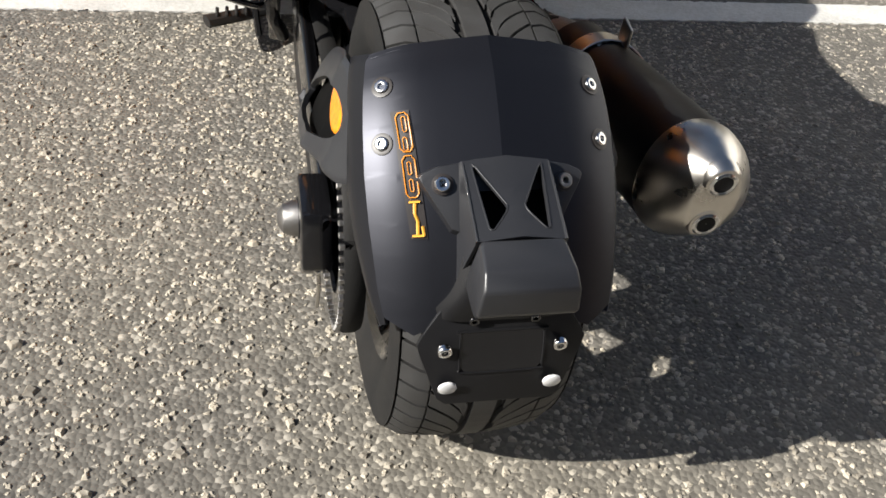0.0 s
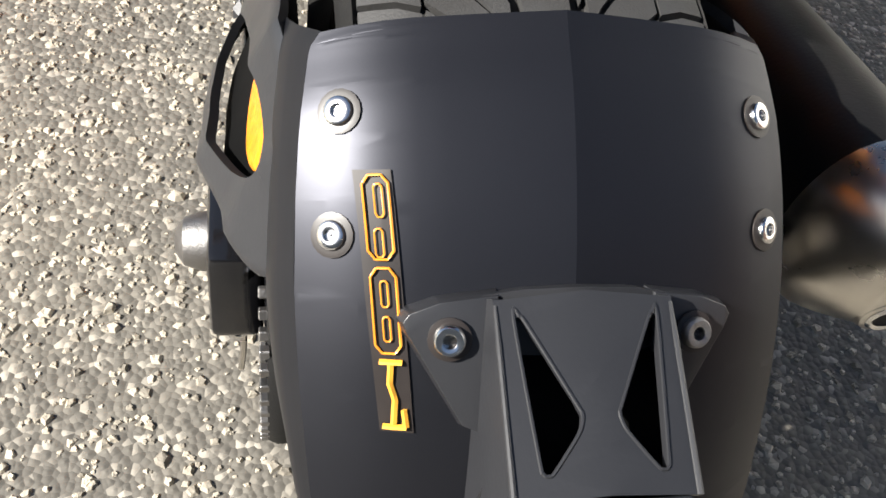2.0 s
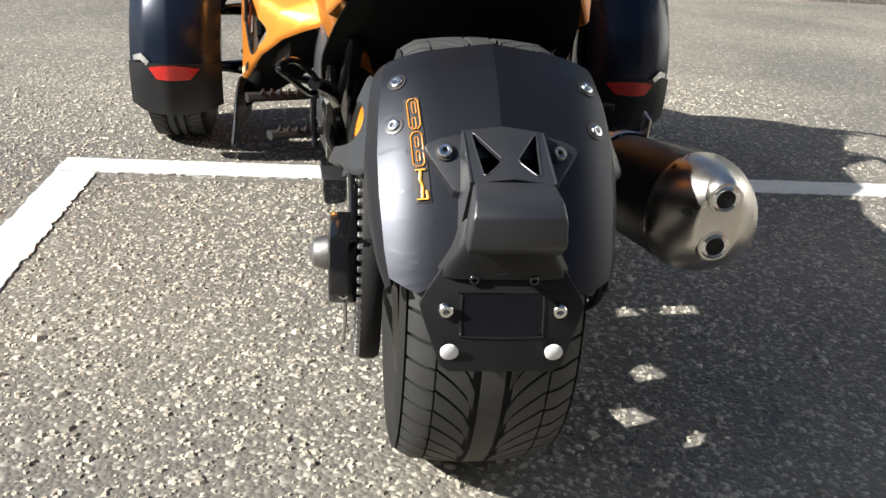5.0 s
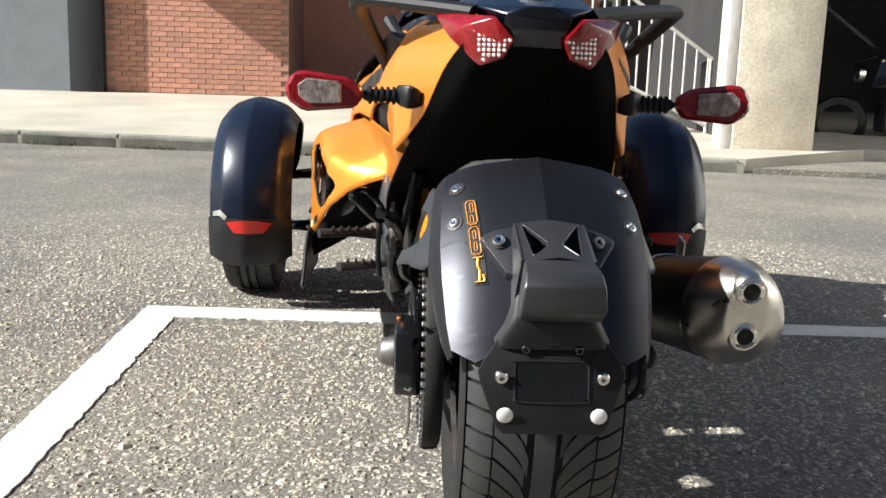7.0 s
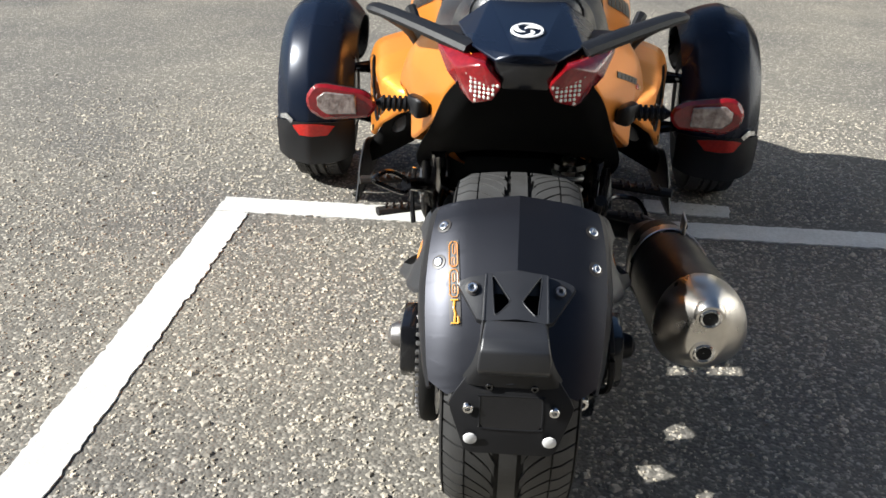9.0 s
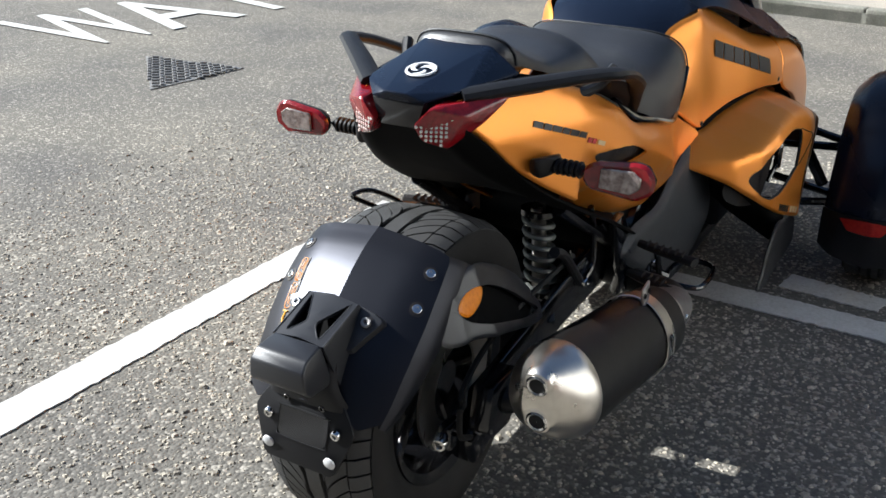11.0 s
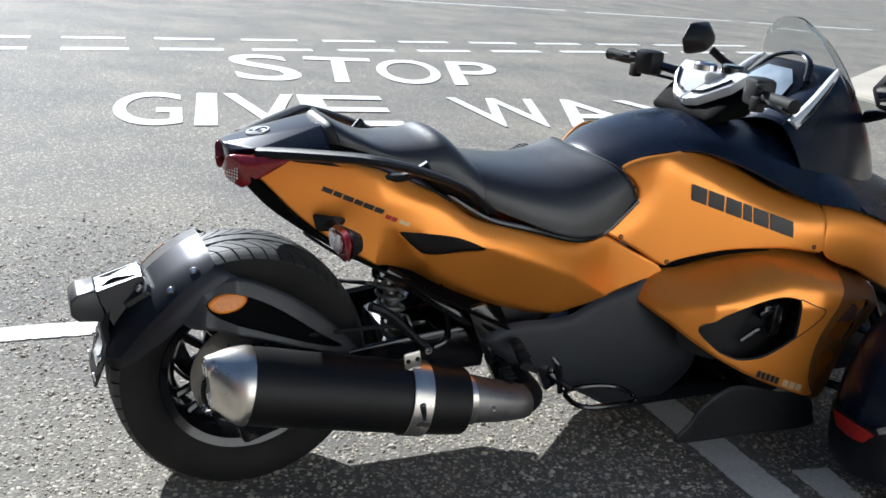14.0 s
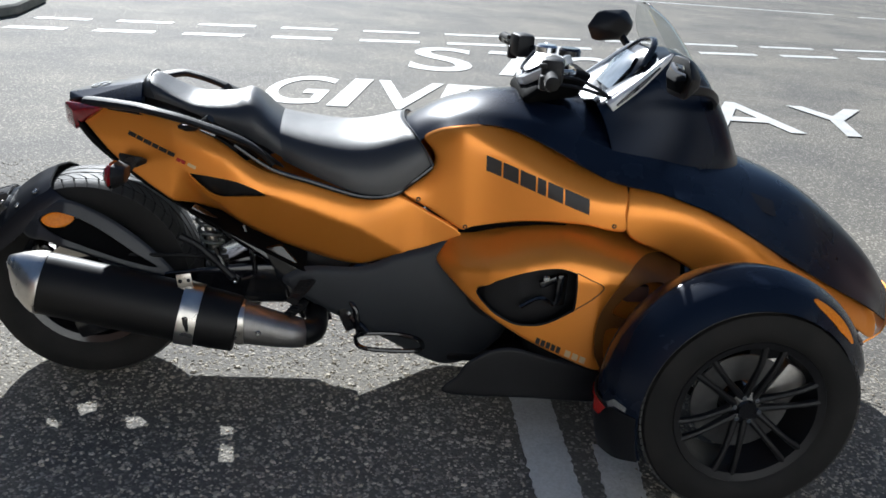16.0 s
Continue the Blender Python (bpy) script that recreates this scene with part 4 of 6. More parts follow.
for s in (1, -1):
    top = [(s * .004, 1.335, 1.026), (s * .065, 1.332, 1.034), (s * .135, 1.300, 1.040), (s * .118, 1.255, 1.004), (s * .05, 1.205, .960), (s * .004, 1.195, .952)]
    part("console_trim", hull(top + [(x, y + .012, z - .022) for x, y, z in top], 0.003), WHITE, bar, "gloss white handlebar console")
    part("console_line", tube([(s * .02, 1.214, .973), (s * .06, 1.226, .982), (s * .11, 1.268, 1.018)], 0.0045, 6, 12), GLOSS, bar)
    part("ignition" if s > 0 else "badge", lathe([(0.0005, 0.012), (0.026, 0.012), (0.032, 0.006), (0.032, -0.01), (0.0005, -0.01)], 22, (0.02 * s, 1.31 + .03 * s, 1.035), Matrix.Rotation(radians(-90), 4, "Y"), closed=False), CHROME if s < 0 else GLOSS, bar)
    grip = part("grip", lathe([(0.0005, 0), (0.016, 0), (0.0175, 0.01), (0.0165, 0.03), (0.0175, 0.06), (0.0165, 0.09), (0.018, 0.125), (0.0005, 0.13)], 20, (s * 0.270, 1.236, 1.012 if s < 0 else 1.004), Matrix.Rotation(radians(-9 if s > 0 else 189), 4, "Z"), closed=False), RUBBER, bar, "ribbed black rubber grip")
    part("switchgear", join(block((0.070, 0.060, 0.070), (s * .235, 1.248, 1.012), 0.012, (0, 0, -15 * s)), block((0.03, 0.03, 0.04), (s * .262, 1.225, .985), 0.006), block((0.016, 0.02, 0.012), (s * .27, 1.215, 1.03), 0.003)), PLASTIC, bar, "black switch housing")
    part("lever", tube([(s * .25, 1.265, 1.005), (s * .30, 1.285, 1.005), (s * .37, 1.27, 1.0), (s * .41, 1.265, 1.0)], [0.008, 0.006, 0.005, 0.007], 8, 16, 0.7), GLOSS, bar) if s < 0 else None
    for k in range(2):
        part("cable", tube([(s * .24, 1.25, 1.0 - .02 * k), (s * .20, 1.34, .985 - .02 * k), (s * .17, 1.45, .93), (s * .15, 1.52, .88)], 0.005, 6, 14), PLASTIC, bar)
    # mirrors
    mc = Vector((.43, 1.535, 1.045)) if s > 0 else Vector((-.43, 1.583, 1.066))
    swing = Matrix.Rotation(radians(0 if s > 0 else -68), 3, "Z")
    m = part("mirror", hull([tuple(mc + swing @ Vector((s * x, y, z))) for x, y, z in ((-.10, -.015, .0), (-.07, -.015, -.052), (.07, -.015, -.046), (.10, -.015, .012), (.06, -.015, .060), (-.06, -.015, .054), (-.05, .034, 0), (.06, .030, .0), (0, .028, .04), (0, .028, -.035))], 0.010, 3), PLASTIC, trike, "black oval mirror housing")
    g = hull([tuple(mc + swing @ Vector((s * x, y, z))) for x, y, z in ((-.075, -.020, .0), (-.052, -.020, -.034), (.052, -.020, -.028), (.075, -.020, .010), (.043, -.020, .038), (-.043, -.020, .034), (0, -.016, 0))], 0)
    part("mirror_glass", g, MIRRORGLASS, m, "mirror glass")
    part("mirror_arm", tube([(s * .155, 1.735, .935), (s * .25, 1.70, .965), (s * .34, 1.64, 1.0), tuple(mc + Vector((-s * .03, .03, -.03)))], [0.013, 0.010, 0.009, 0.010], 8, 18, 1.4), PLASTIC, m)

# ---- seat and tail ----
def seat_rows(table, n=9):
    rows = []
    for y, zc, w, ze, crown, sweep in table:
        r = []
        for k in range(n):
            a = k / (n - 1)
            r.append((w * math.sin(a * math.pi / 2), y + sweep * a ** 2, ze + (zc - ze) * (1 - a ** crown)))
        rows.append(r)
    return mirror_rows(rows)


pillion = [(y, zc, w, ze, crown, 0.02) for y, zc, w, ze, crown in ((.145, .872, .085, .845, 3.0), (.172, .897, .100, .846, 3.0), (.235, .868, .110, .830, 3.0), (.30, .848, .122, .810, 3.0), (.395, .856, .140, .775, 2.8), (.440, .870, .150, .757, 2.6), (.472, .858, .156, .745, 2.4), (.505, .828, .164, .728, 2.4), (.54, .800, .172, .712, 2.4), (.56, .782, .178, .705, 2.4))]
rider = [(.525, .806, .172, .712, 2.6, .02), (.60, .794, .198, .686, 2.6, .02), (.70, .786, .220, .652, 2.6, .02), (.77, .791, .226, .641, 2.6, .02), (.825, .803, .222, .652, 2.8, .03), (.862, .813, .214, .684, 3.2, .052), (.880, .812, .203, .724, 3.6, .072), (.887, .800, .198, .728, 3.4, .072), (.884, .775, .190, .722, 3.0, .070)]
seat = part("pillion_seat", loft(seat_rows(pillion), 48, 33, 0.01), VINYL, trike, "black vinyl pillion seat with stitched edge")
part("rider_seat", loft(seat_rows(rider), 40, 37, 0.01), VINYL, trike, "black vinyl rider seat with raised sides")
part("piping", tube([(x * 1.015, y, z + 0.002) for x, y, z in seat_rows(rider)[6]], 0.0022, 6, 40), GREYPLASTIC, trike, "stitched seam across the seat")
part("piping", tube([(x * 1.01, y, z + 0.002) for x, y, z in seat_rows(pillion)[1]], 0.0025, 6, 40), GREYPLASTIC, trike, "stitched seam across the seat")
deck = part("tail_deck", hull([(k * x, y, z) for k in (1, -1) for x, y, z in ((.020, -.050, .834), (.050, -.042, .822), (.066, .160, .884), (.122, .165, .842), (.092, .008, .836), (.10, .165, .815), (.03, -.036, .802))], 0.003), MIDNIGHT, trike, "midnight black faceted tail deck with a silver badge", sharp=0.3)
tilt = Matrix.Translation((0, .032, .8555)) @ Matrix.Rotation(radians(13.4), 4, "X")
badge = part("badge", lathe([(0.0225, 0.0), (0.0228, 0.0022), (0.0265, 0.0024), (0.0275, 0.0012), (0.0275, 0.0)], 36, (0, 0, 0), tilt @ Matrix.Rotation(radians(-90), 4, "Y")), WHITE, deck, "flat round silver badge ring")
for turn in (20, 140, 260):
    blade = tube([(.022 * math.cos(radians(turn + a)) * r, .022 * math.sin(radians(turn + a)) * r, .0012) for a, r in ((0, 1.0), (28, .80), (62, .55), (105, .30))], [0.0030, 0.0046, 0.0040, 0.0012], 8, 16, 0.4)
    bmesh.ops.transform(blade, matrix=tilt, verts=blade.verts)
    part("badge_blade", blade, WHITE, badge)
part("tail_face", hull([(-.050, -.044, .821), (.050, -.044, .821), (-.036, -.040, .774), (.036, -.040, .774), (-.05, .0, .826), (.05, .0, .826), (-.05, .01, .78), (.05, .01, .78)], 0.004), GLOSS, trike, "gloss black tail face between the lamps")
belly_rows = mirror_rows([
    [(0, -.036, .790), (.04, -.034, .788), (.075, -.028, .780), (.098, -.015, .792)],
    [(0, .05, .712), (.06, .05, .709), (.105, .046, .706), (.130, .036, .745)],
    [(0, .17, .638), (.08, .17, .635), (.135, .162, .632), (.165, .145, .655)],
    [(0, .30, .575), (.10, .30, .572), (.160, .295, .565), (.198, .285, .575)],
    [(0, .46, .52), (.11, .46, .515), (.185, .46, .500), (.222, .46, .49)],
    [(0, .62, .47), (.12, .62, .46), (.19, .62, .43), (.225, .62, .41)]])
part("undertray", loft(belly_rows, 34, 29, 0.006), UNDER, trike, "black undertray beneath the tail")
lamps = pair("tail_lamp", hull([(.112, -.020, .804), (.066, -.052, .818), (.036, -.056, .785), (.050, -.048, .758), (.086, -.020, .744), (.156, .078, .830), (.130, .018, .788), (.06, .06, .824), (.05, .01, .758)], 0.004, 2), RED, trike, "red faceted tail lamp")
for p, s in zip(lamps, (1, -1)):
    face = np.array([(.096, .805), (.068, .820), (.040, .790), (.054, .767), (.082, .755)])
    for i in range(11):
        for j in range(11):
            x0, z0 = 0.036 + 0.0072 * i, 0.752 + 0.0072 * j
            if inside((x0, z0), face):
                part("reflector_bead", bolt(0.0026, 0.0010, (s * x0, -.0555 + 0.0365 * (x0 - .036) / .07 - 0.003, z0 - .004), (0.4 * s, -1, 0.1), False), BEAD, p)


# indicators on ribbed stalks
ind_outline = [(.262, .690), (.276, .672), (.36, .664), (.388, .682), (.392, .706), (.378, .728), (.36, .732), (.286, .722), (.264, .708)]
for s in (1, -1):
    a = empty("indicator", "", "")
    a.parent = trike
    lens = prism([(s * x if s > 0 else -x, z) for x, z in (ind_outline if s > 0 else reversed(ind_outline))], 0.013, Matrix.Translation((0, .136, 0)) @ Matrix.Rotation(radians(90), 4, "X"), 0.006)
    part("lens_body", lens, RED, a, "red indicator lens body")
    win = [(.297, .680), (.352, .678), (.368, .690), (.370, .708), (.355, .719), (.299, .715)]
    part("clear_window", prism([(s * x, z) for x, z in (win if s > 0 else reversed(win))], 0.006, Matrix.Translation((0, .122, 0)) @ Matrix.Rotation(radians(90), 4, "X"), 0.002), CLEAR, a, "clear faceted indicator window")
    part("shell", hull([(s * x, .137, z) for x, z in ind_outline] + [(s * (.325 + (x - .325) * .62), .166, .698 + (z - .698) * .6) for x, z in ind_outline], 0.003), PLASTIC, a, "black indicator shell")
    ribs = [(0.0005, 0)]
    for k in range(6):
        ribs += [(0.015, 0.010 * k + .002), (0.015, 0.010 * k + 0.006), (0.0105, 0.010 * k + 0.007), (0.0105, 0.010 * k + 0.010)]
    part("ribbed_stalk", lathe(ribs + [(0.0005, 0.075)], 16, (s * .198, .150, .694), Matrix.Rotation(radians(0 if s > 0 else 180), 4, "Z"), closed=False), PLASTIC, a, "ribbed black rubber stalk")
    part("stalk_base", hull([(s * .165, .12, .705), (s * .185, .11, .715), (s * .21, .14, .712), (s * .205, .18, .71), (s * .165, .13, .675), (s * .19, .12, .672), (s * .21, .16, .678), (s * .17, .2, .69)], 0.006), PLASTIC, a)

# black base under the pillion seat, closing the gap to the side panels
base_rows = []
for y in (.09, .16, .25, .32, .38, .43):
    z = interp(y, [(.09, .829), (.25, .813), (.38, .766), (.43, .74)]) + .004
    w = body_x(y, z) - .001
    base_rows.append([(0, y, z + .004), (w * .5, y, z + .004), (w * .9, y, z + .003), (w, y, z)])
part("seat_base", loft(mirror_rows(base_rows), 18, 21, 0.006), PLASTIC, trike, "black plastic base under the pillion seat")

# grab rails
for s in (1, -1):
    g = part("grab_rail", tube([(s * x, y, z) for x, y, z in ((.085, .015, .826), (.150, .085, .837), (.222, .160, .848), (.256, .196, .852), (.272, .216, .852), (.277, .242, .848), (.274, .30, .834), (.257, .40, .799), (.234, .47, .762), (.214, .52, .712))], [0.022, 0.022, 0.020, 0.019, 0.019, 0.018, 0.018, 0.018, 0.016, 0.013], 10, 54, 0.6), PLASTIC, trike, "black passenger grab rail")
    part("rail_stay", tube([(s * .225, .36, .83), (s * .205, .32, .80), (s * .185, .27, .79)], [0.012, 0.010, 0.012], 8, 12), PLASTIC, g)
    part("rail_web", loft([[(s * .12, .06, .828), (s * .15, .16, .826), (s * .185, .27, .808)], [(s * .14, .08, .822), (s * .165, .18, .812), (s * .20, .30, .786)]], 8, 12, 0.004), PLASTIC, g)
    part("rail_base", hull([(s * x, y, z) for x, y, z in ((.240, .42, .795), (.232, .50, .755), (.222, .56, .700), (.190, .44, .735), (.175, .36, .785), (.225, .36, .810), (.195, .55, .705))], 0.006), PLASTIC, g, "black foot of the grab rail")
    part("seat_edge", tube([(s * x, y, z) for x, y, z in ((.205, .42, .755), (.225, .52, .700), (.236, .62, .675), (.235, .76, .640), (.217, .85, .644), (.212, .905, .684), (.204, .953, .724))], 0.007, 8, 40), GLOSS, trike, "black seat edge trim")

# ---- rear wheel ----
rear_wheel = empty("rear_wheel", "", "")
rear_wheel.parent = trike
TW, TR = 0.112, 0.303


def crown(x, top):
    """Tyre tread radius at x from the middle."""
    return top - 0.9 * x * x - (0.06 * max(0, abs(x) - 0.085) / 0.027 * 0.2 if abs(x) > 0.085 else 0)


side = [(0.196, 0.092), (0.215, 0.104), (0.245, 0.1125), (0.268, 0.1115), (0.284, 0.107)]
tread_x = np.linspace(0.102, -0.102, 17)
prof = [(r, x) for r, x in side] + [(crown(x, 0.2955), x) for x in tread_x] + [(r, -x) for r, x in reversed(side)] + [(0.190, -0.085), (0.190, 0.085)]
tyre = part("tyre", lathe(prof, 90, (0, 0, AX)), RUBBER, rear_wheel, "wide road tyre with curved grooves")


def tread_blocks(pitch, half, top, depth, n, sweep, cx, cz, y0, rows):
    """Raised rubber between the grooves: ribs in the middle, swept blocks outside."""
    vs, fs = [], []

    def strip(fa, fb, us):
        base = len(vs)
        for u in us:
            for a, lift in ((fa(u), 1), (fb(u), 1), (fa(u), 0), (fb(u), 0)):
                r = crown(u, top) if lift else crown(u, top) - depth
                vs.append((cx + u, y0 + r * math.sin(a), cz + r * math.cos(a)))
        for i in range(len(us) - 1):
            o, q = base + 4 * i, base + 4 * (i + 1)
            fs.extend([(o, o + 1, q + 1, q), (o, q, q + 2, o + 2), (o + 1, o + 3, q + 3, q + 1)])
        o, q = base, base + 4 * (len(us) - 1)
        fs.extend([(o, o + 2, o + 3, o + 1), (q, q + 1, q + 3, q + 2)])

    for s in (1, -1):
        for i in range(n):
            a0, p = 2 * math.pi * (i + (0.5 if s < 0 else 0)) / n, 2 * math.pi / n
            bend = lambda u: sweep * ((abs(u) - rows[1]) / (half - rows[1])) ** 0.6 if abs(u) > rows[1] else 0.0
            strip(lambda u: a0 + bend(u) + 0.05 * p, lambda u: a0 + bend(u) + 0.50 * p, [s * u for u in np.linspace(rows[1], half - 0.036, 6)])
            strip(lambda u: a0 + bend(u) + 0.58 * p, lambda u: a0 + bend(u) + 0.98 * p, [s * u for u in np.linspace(rows[1] + 0.004, half - 0.036, 6)])
        for i in range(2 * n):
            a0 = math.pi * (i + 0.3) / n
            strip(lambda u: a0 + 1.1 * (abs(u) - half), lambda u: a0 + 1.1 * (abs(u) - half) + 0.86 * math.pi / n, [s * u for u in (half - 0.0335, half - 0.020, half - 0.008, half)])
        for i in range(90):
            a0 = 2 * math.pi * i / 90
            strip(lambda u: a0, lambda u: a0 + 2 * math.pi / 90, [s * u for u in (rows[0], rows[1] - 0.007)])
    me = bpy.data.meshes.new("tread")
    me.from_pydata(vs, [], fs)
    bm = bmesh.new()
    bm.from_mesh(me)
    bpy.data.meshes.remove(me)
    bmesh.ops.recalc_face_normals(bm, faces=bm.faces)
    return bm


part("tread", tread_blocks(0, 0.104, 0.303, 0.009, 28, 0.30, 0, AX, 0, (0.0, 0.021)), TREAD, tyre, "swept tread blocks", "stuff", sharp=0.4)
part("groove_base", lathe([(crown(x, 0.2964), x) for x in tread_x] + [(0.28, -0.09), (0.28, 0.09)], 90, (0, 0, AX)), GROOVE, tyre, "dark rubber in the grooves")
rimp = [(0.197, 0.098), (0.200, 0.088), (0.188, 0.080), (0.172, 0.060), (0.165, 0), (0.172, -0.060), (0.188, -0.080), (0.200, -0.088), (0.197, -0.098), (0.178, -0.09), (0.160, -0.06), (0.155, 0), (0.160, 0.06), (0.178, 0.09)]
part("rim", lathe(rimp, 60, (0, 0, AX)), GLOSS, rear_wheel, "gloss black alloy rim")
part("hub", lathe([(0.0005, 0.085), (0.035, 0.085), (0.05, 0.06), (0.05, -0.06), (0.035, -0.085), (0.0005, -0.085)], 30, (0, 0, AX), closed=False), GLOSS, rear_wheel)
for k in range(5):
    a = 2 * math.pi * k / 5 + 0.4
    for d in (-0.16, 0.16):
        p0 = (0.04, 0.045 * math.sin(a + d * 2), AX + 0.045 * math.cos(a + d * 2))
        p1 = (0.055, 0.166 * math.sin(a + d), AX + 0.166 * math.cos(a + d))
        part("spoke", tube([p0, tuple((np.array(p0) + p1) / 2), p1], [0.013, 0.010, 0.012], 8, 8), GLOSS, rear_wheel)
part("brake_disc", lathe([(0.075, 0.098), (0.13, 0.098), (0.13, 0.103), (0.075, 0.103)], 48, (0, 0, AX)), STEEL, rear_wheel, "steel brake disc")
teeth = [block((0.008, 0.007, 0.009), (-0.1575, 0.151 * math.sin(t), AX + 0.151 * math.cos(t)), 0.001, (-math.degrees(t), 0, 0), segs=1) for t in np.linspace(0, 2 * math.pi, 64, endpoint=False)]
sprocket = part("belt_pulley", lathe([(0.105, -0.128), (0.146, -0.128), (0.146, -0.157), (0.105, -0.157)], 60, (0, 0, AX)), GLOSS, rear_wheel, "black toothed belt pulley")
part("pulley_teeth", join(*teeth), CAST, sprocket)
for k in range(5):
    a = 2 * math.pi * k / 5
    part("pulley_spoke", tube([(-.12, .03 * math.sin(a), AX + .03 * math.cos(a)), (-.135, .07 * math.sin(a + .1), AX + .07 * math.cos(a + .1)), (-.142, .11 * math.sin(a + .2), AX + .11 * math.cos(a + .2))], 0.011, 8, 8), GLOSS, sprocket)
belt = [(-.142, .155 * math.sin(t), AX + .155 * math.cos(t)) for t in np.linspace(math.pi, 2 * math.pi, 14)]
part("drive_belt", tube([(-.142, .70, AX - .03), (-.142, .35, AX - .10)] + belt + [(-.142, .35, AX + .11), (-.142, .70, AX + .05)], 0.014, 6, 60, 0.3), RUBBER, trike, "black drive belt")

# swingarm, axle ends, adjuster blocks
for s in (1, -1):
    arm = part("swingarm", loft([[(s * .152, y, z + h), (s * .172, y, z + h), (s * .172, y, z - h), (s * .152, y, z - h), (s * .152, y, z + h)] for y, z, h in ((-.045, .300, .026), (.05, .303, .034), (.25, .325, .042), (.45, .345, .05), (.58, .350, .05))], 14, 21, 0), GLOSS, trike, "black swingarm")
    part("axle_block", hull([(s * x, y, z) for x in (.158, .200) for y, z in ((-.040, .336), (.05, .342), (.06, .25), (.035, .226), (-.035, .230), (-.055, .255))], 0.006), GLOSS, arm, "black axle adjuster block")
    part("axle_slider", lathe([(0.0005, .036), (0.010, .035), (0.020, .028), (0.025, .014), (0.026, 0), (0.0005, 0)], 28, (s * .193, .018, .288), Matrix.Rotation(radians(0 if s > 0 else 180), 4, "Z"), closed=False), CAST if s < 0 else PLASTIC, arm, "silver tipped axle slider")
    part("axle_collar", lathe([(0.0005, .008), (0.027, .008), (0.029, .004), (0.029, -0.014), (0.0005, -0.014)], 28, (s * .187, .018, .288), closed=False), PLASTIC, arm)
    part("adjuster_screw", bolt(0.008, 0.01, (s * .178, -.04, .250), (0, -1, 0)), CHROME, arm)
# added block that keeps sun off the road under the silencer
part("shade_block", hull([(x, y, z) for x in (-.168, -.142) for y, z in ((.10, .27), (.14, .20), (.22, .178), (.60, .178), (.66, .22), (.66, .32), (.30, .30))], 0.006), PLASTIC, trike, "black block added below the swingarm to shade the road")
part("swingarm_bridge", block((0.34, 0.09, 0.10), (0, .50, .345), 0.02), GLOSS, trike, "black swingarm cross member")
part("caliper", join(block((0.055, 0.10, 0.07), (.135, .02, .195), 0.012, (20, 0, 0)), block((0.03, 0.05, 0.05), (.128, -.06, .235), 0.008)), GLOSS, trike, "black rear brake caliper")
part("brake_hose", tube([(.15, -.02, .21), (.172, -.11, .28), (.168, -.08, .37), (.16, .1, .41), (.16, .4, .42)], 0.006, 6, 30), RUBBER, trike, "rubber brake hose")
part("caliper_bolt", bolt(0.014, 0.02, (.125, -.085, .235), (0.2, -1, -.1)), CHROME, trike)
part("drip_hose", tube([(-.176, -.02, .24), (-.175, -.025, .20), (-.178, -.03, .165)], 0.003, 6, 8), STEEL, trike, "thin metal rod under the axle block")

# ---- rear mudguard ----
GUARD = curve([(-.097, .619), (-.112, .6115), (-.145, .594), (-.190, .560), (-.235, .515), (-.272, .468), (-.303, .420), (-.326, .380)], 60)


def guard(x, s, off=0.0):
    """A place on the mudguard: x from the middle, s from its front edge to its tail."""
    i = max(0.0, min(1.0, (6 * s + 1) / 7)) * 59
    k = min(58, int(i))
    p = GUARD[k] + (GUARD[k + 1] - GUARD[k]) * (i - k)
    d = GUARD[min(59, k + 2)] - GUARD[max(0, k - 1)]
    n = np.array([-abs(d[1]), abs(d[0])]) / np.hypot(*d)
    a = abs(x)
    drop = 0.16 * a + 0.2 * a * a + 4.0 * max(0.0, a - 0.078) ** 2
    q = p + n * (off - drop)
    return (x, q[0], q[1])


def guard_normal(x, s):
    across = np.array(guard(x + .004, s)) - np.array(guard(x - .004, s))
    along = np.array(guard(x, s + .02)) - np.array(guard(x, s - .02))
    n = np.cross(across, along)
    return n / np.linalg.norm(n) * (1 if n[2] > 0 else -1)


EDGE = [(-.15, .126), (-.05, .132), (.25, .140), (.42, .1425), (.6, .140), (.8, .134), (.95, .127), (1, .12)]
half_outline = [(.04, -.150), (.08, -.148), (interp(-.14, EDGE), -.138)] + [(interp(k, EDGE), k) for k in (-.06, .08, .2, .3, .45, .6, .7, .8, .88, .925)] + [(.112, .965), (.098, .995), (.085, .975), (.062, .92), (.03, .92)]
mudguard = part("rear_mudguard", panel([(0, -.15)] + half_outline + [(0, .92)] + [(-x, q) for x, q in reversed(half_outline)], guard, 0.005, (), 0.1425 / 9, sharp=True), FENDER, trike, "satin graphite rear mudguard over the tyre", sharp=0.22)
for k in (1, -1):
    top, low = [], []
    for q in np.linspace(-0.145, 0.955, 16):
        x, y, z = guard(k * interp(q, EDGE), q)
        top.append((x, y, z))
        low.append((x + k * interp(q, [(0, .016), (.5, .014), (.75, .008), (1, .001)]), y + interp(q, [(-.15, .050), (.3, .034), (.6, .024), (1, .014)]), z - interp(q, [(-.15, .030), (.3, .040), (.6, .040), (.8, .028), (1, .012)])))
    mid = [tuple((np.array(u) + np.array(v)) / 2 + np.array((k * .004, 0, 0))) for u, v in zip(top, low)]
    part("mudguard_flank", loft([top, mid, low], 7, 40, 0.004), FENDER, mudguard, "steep flank of the mudguard")
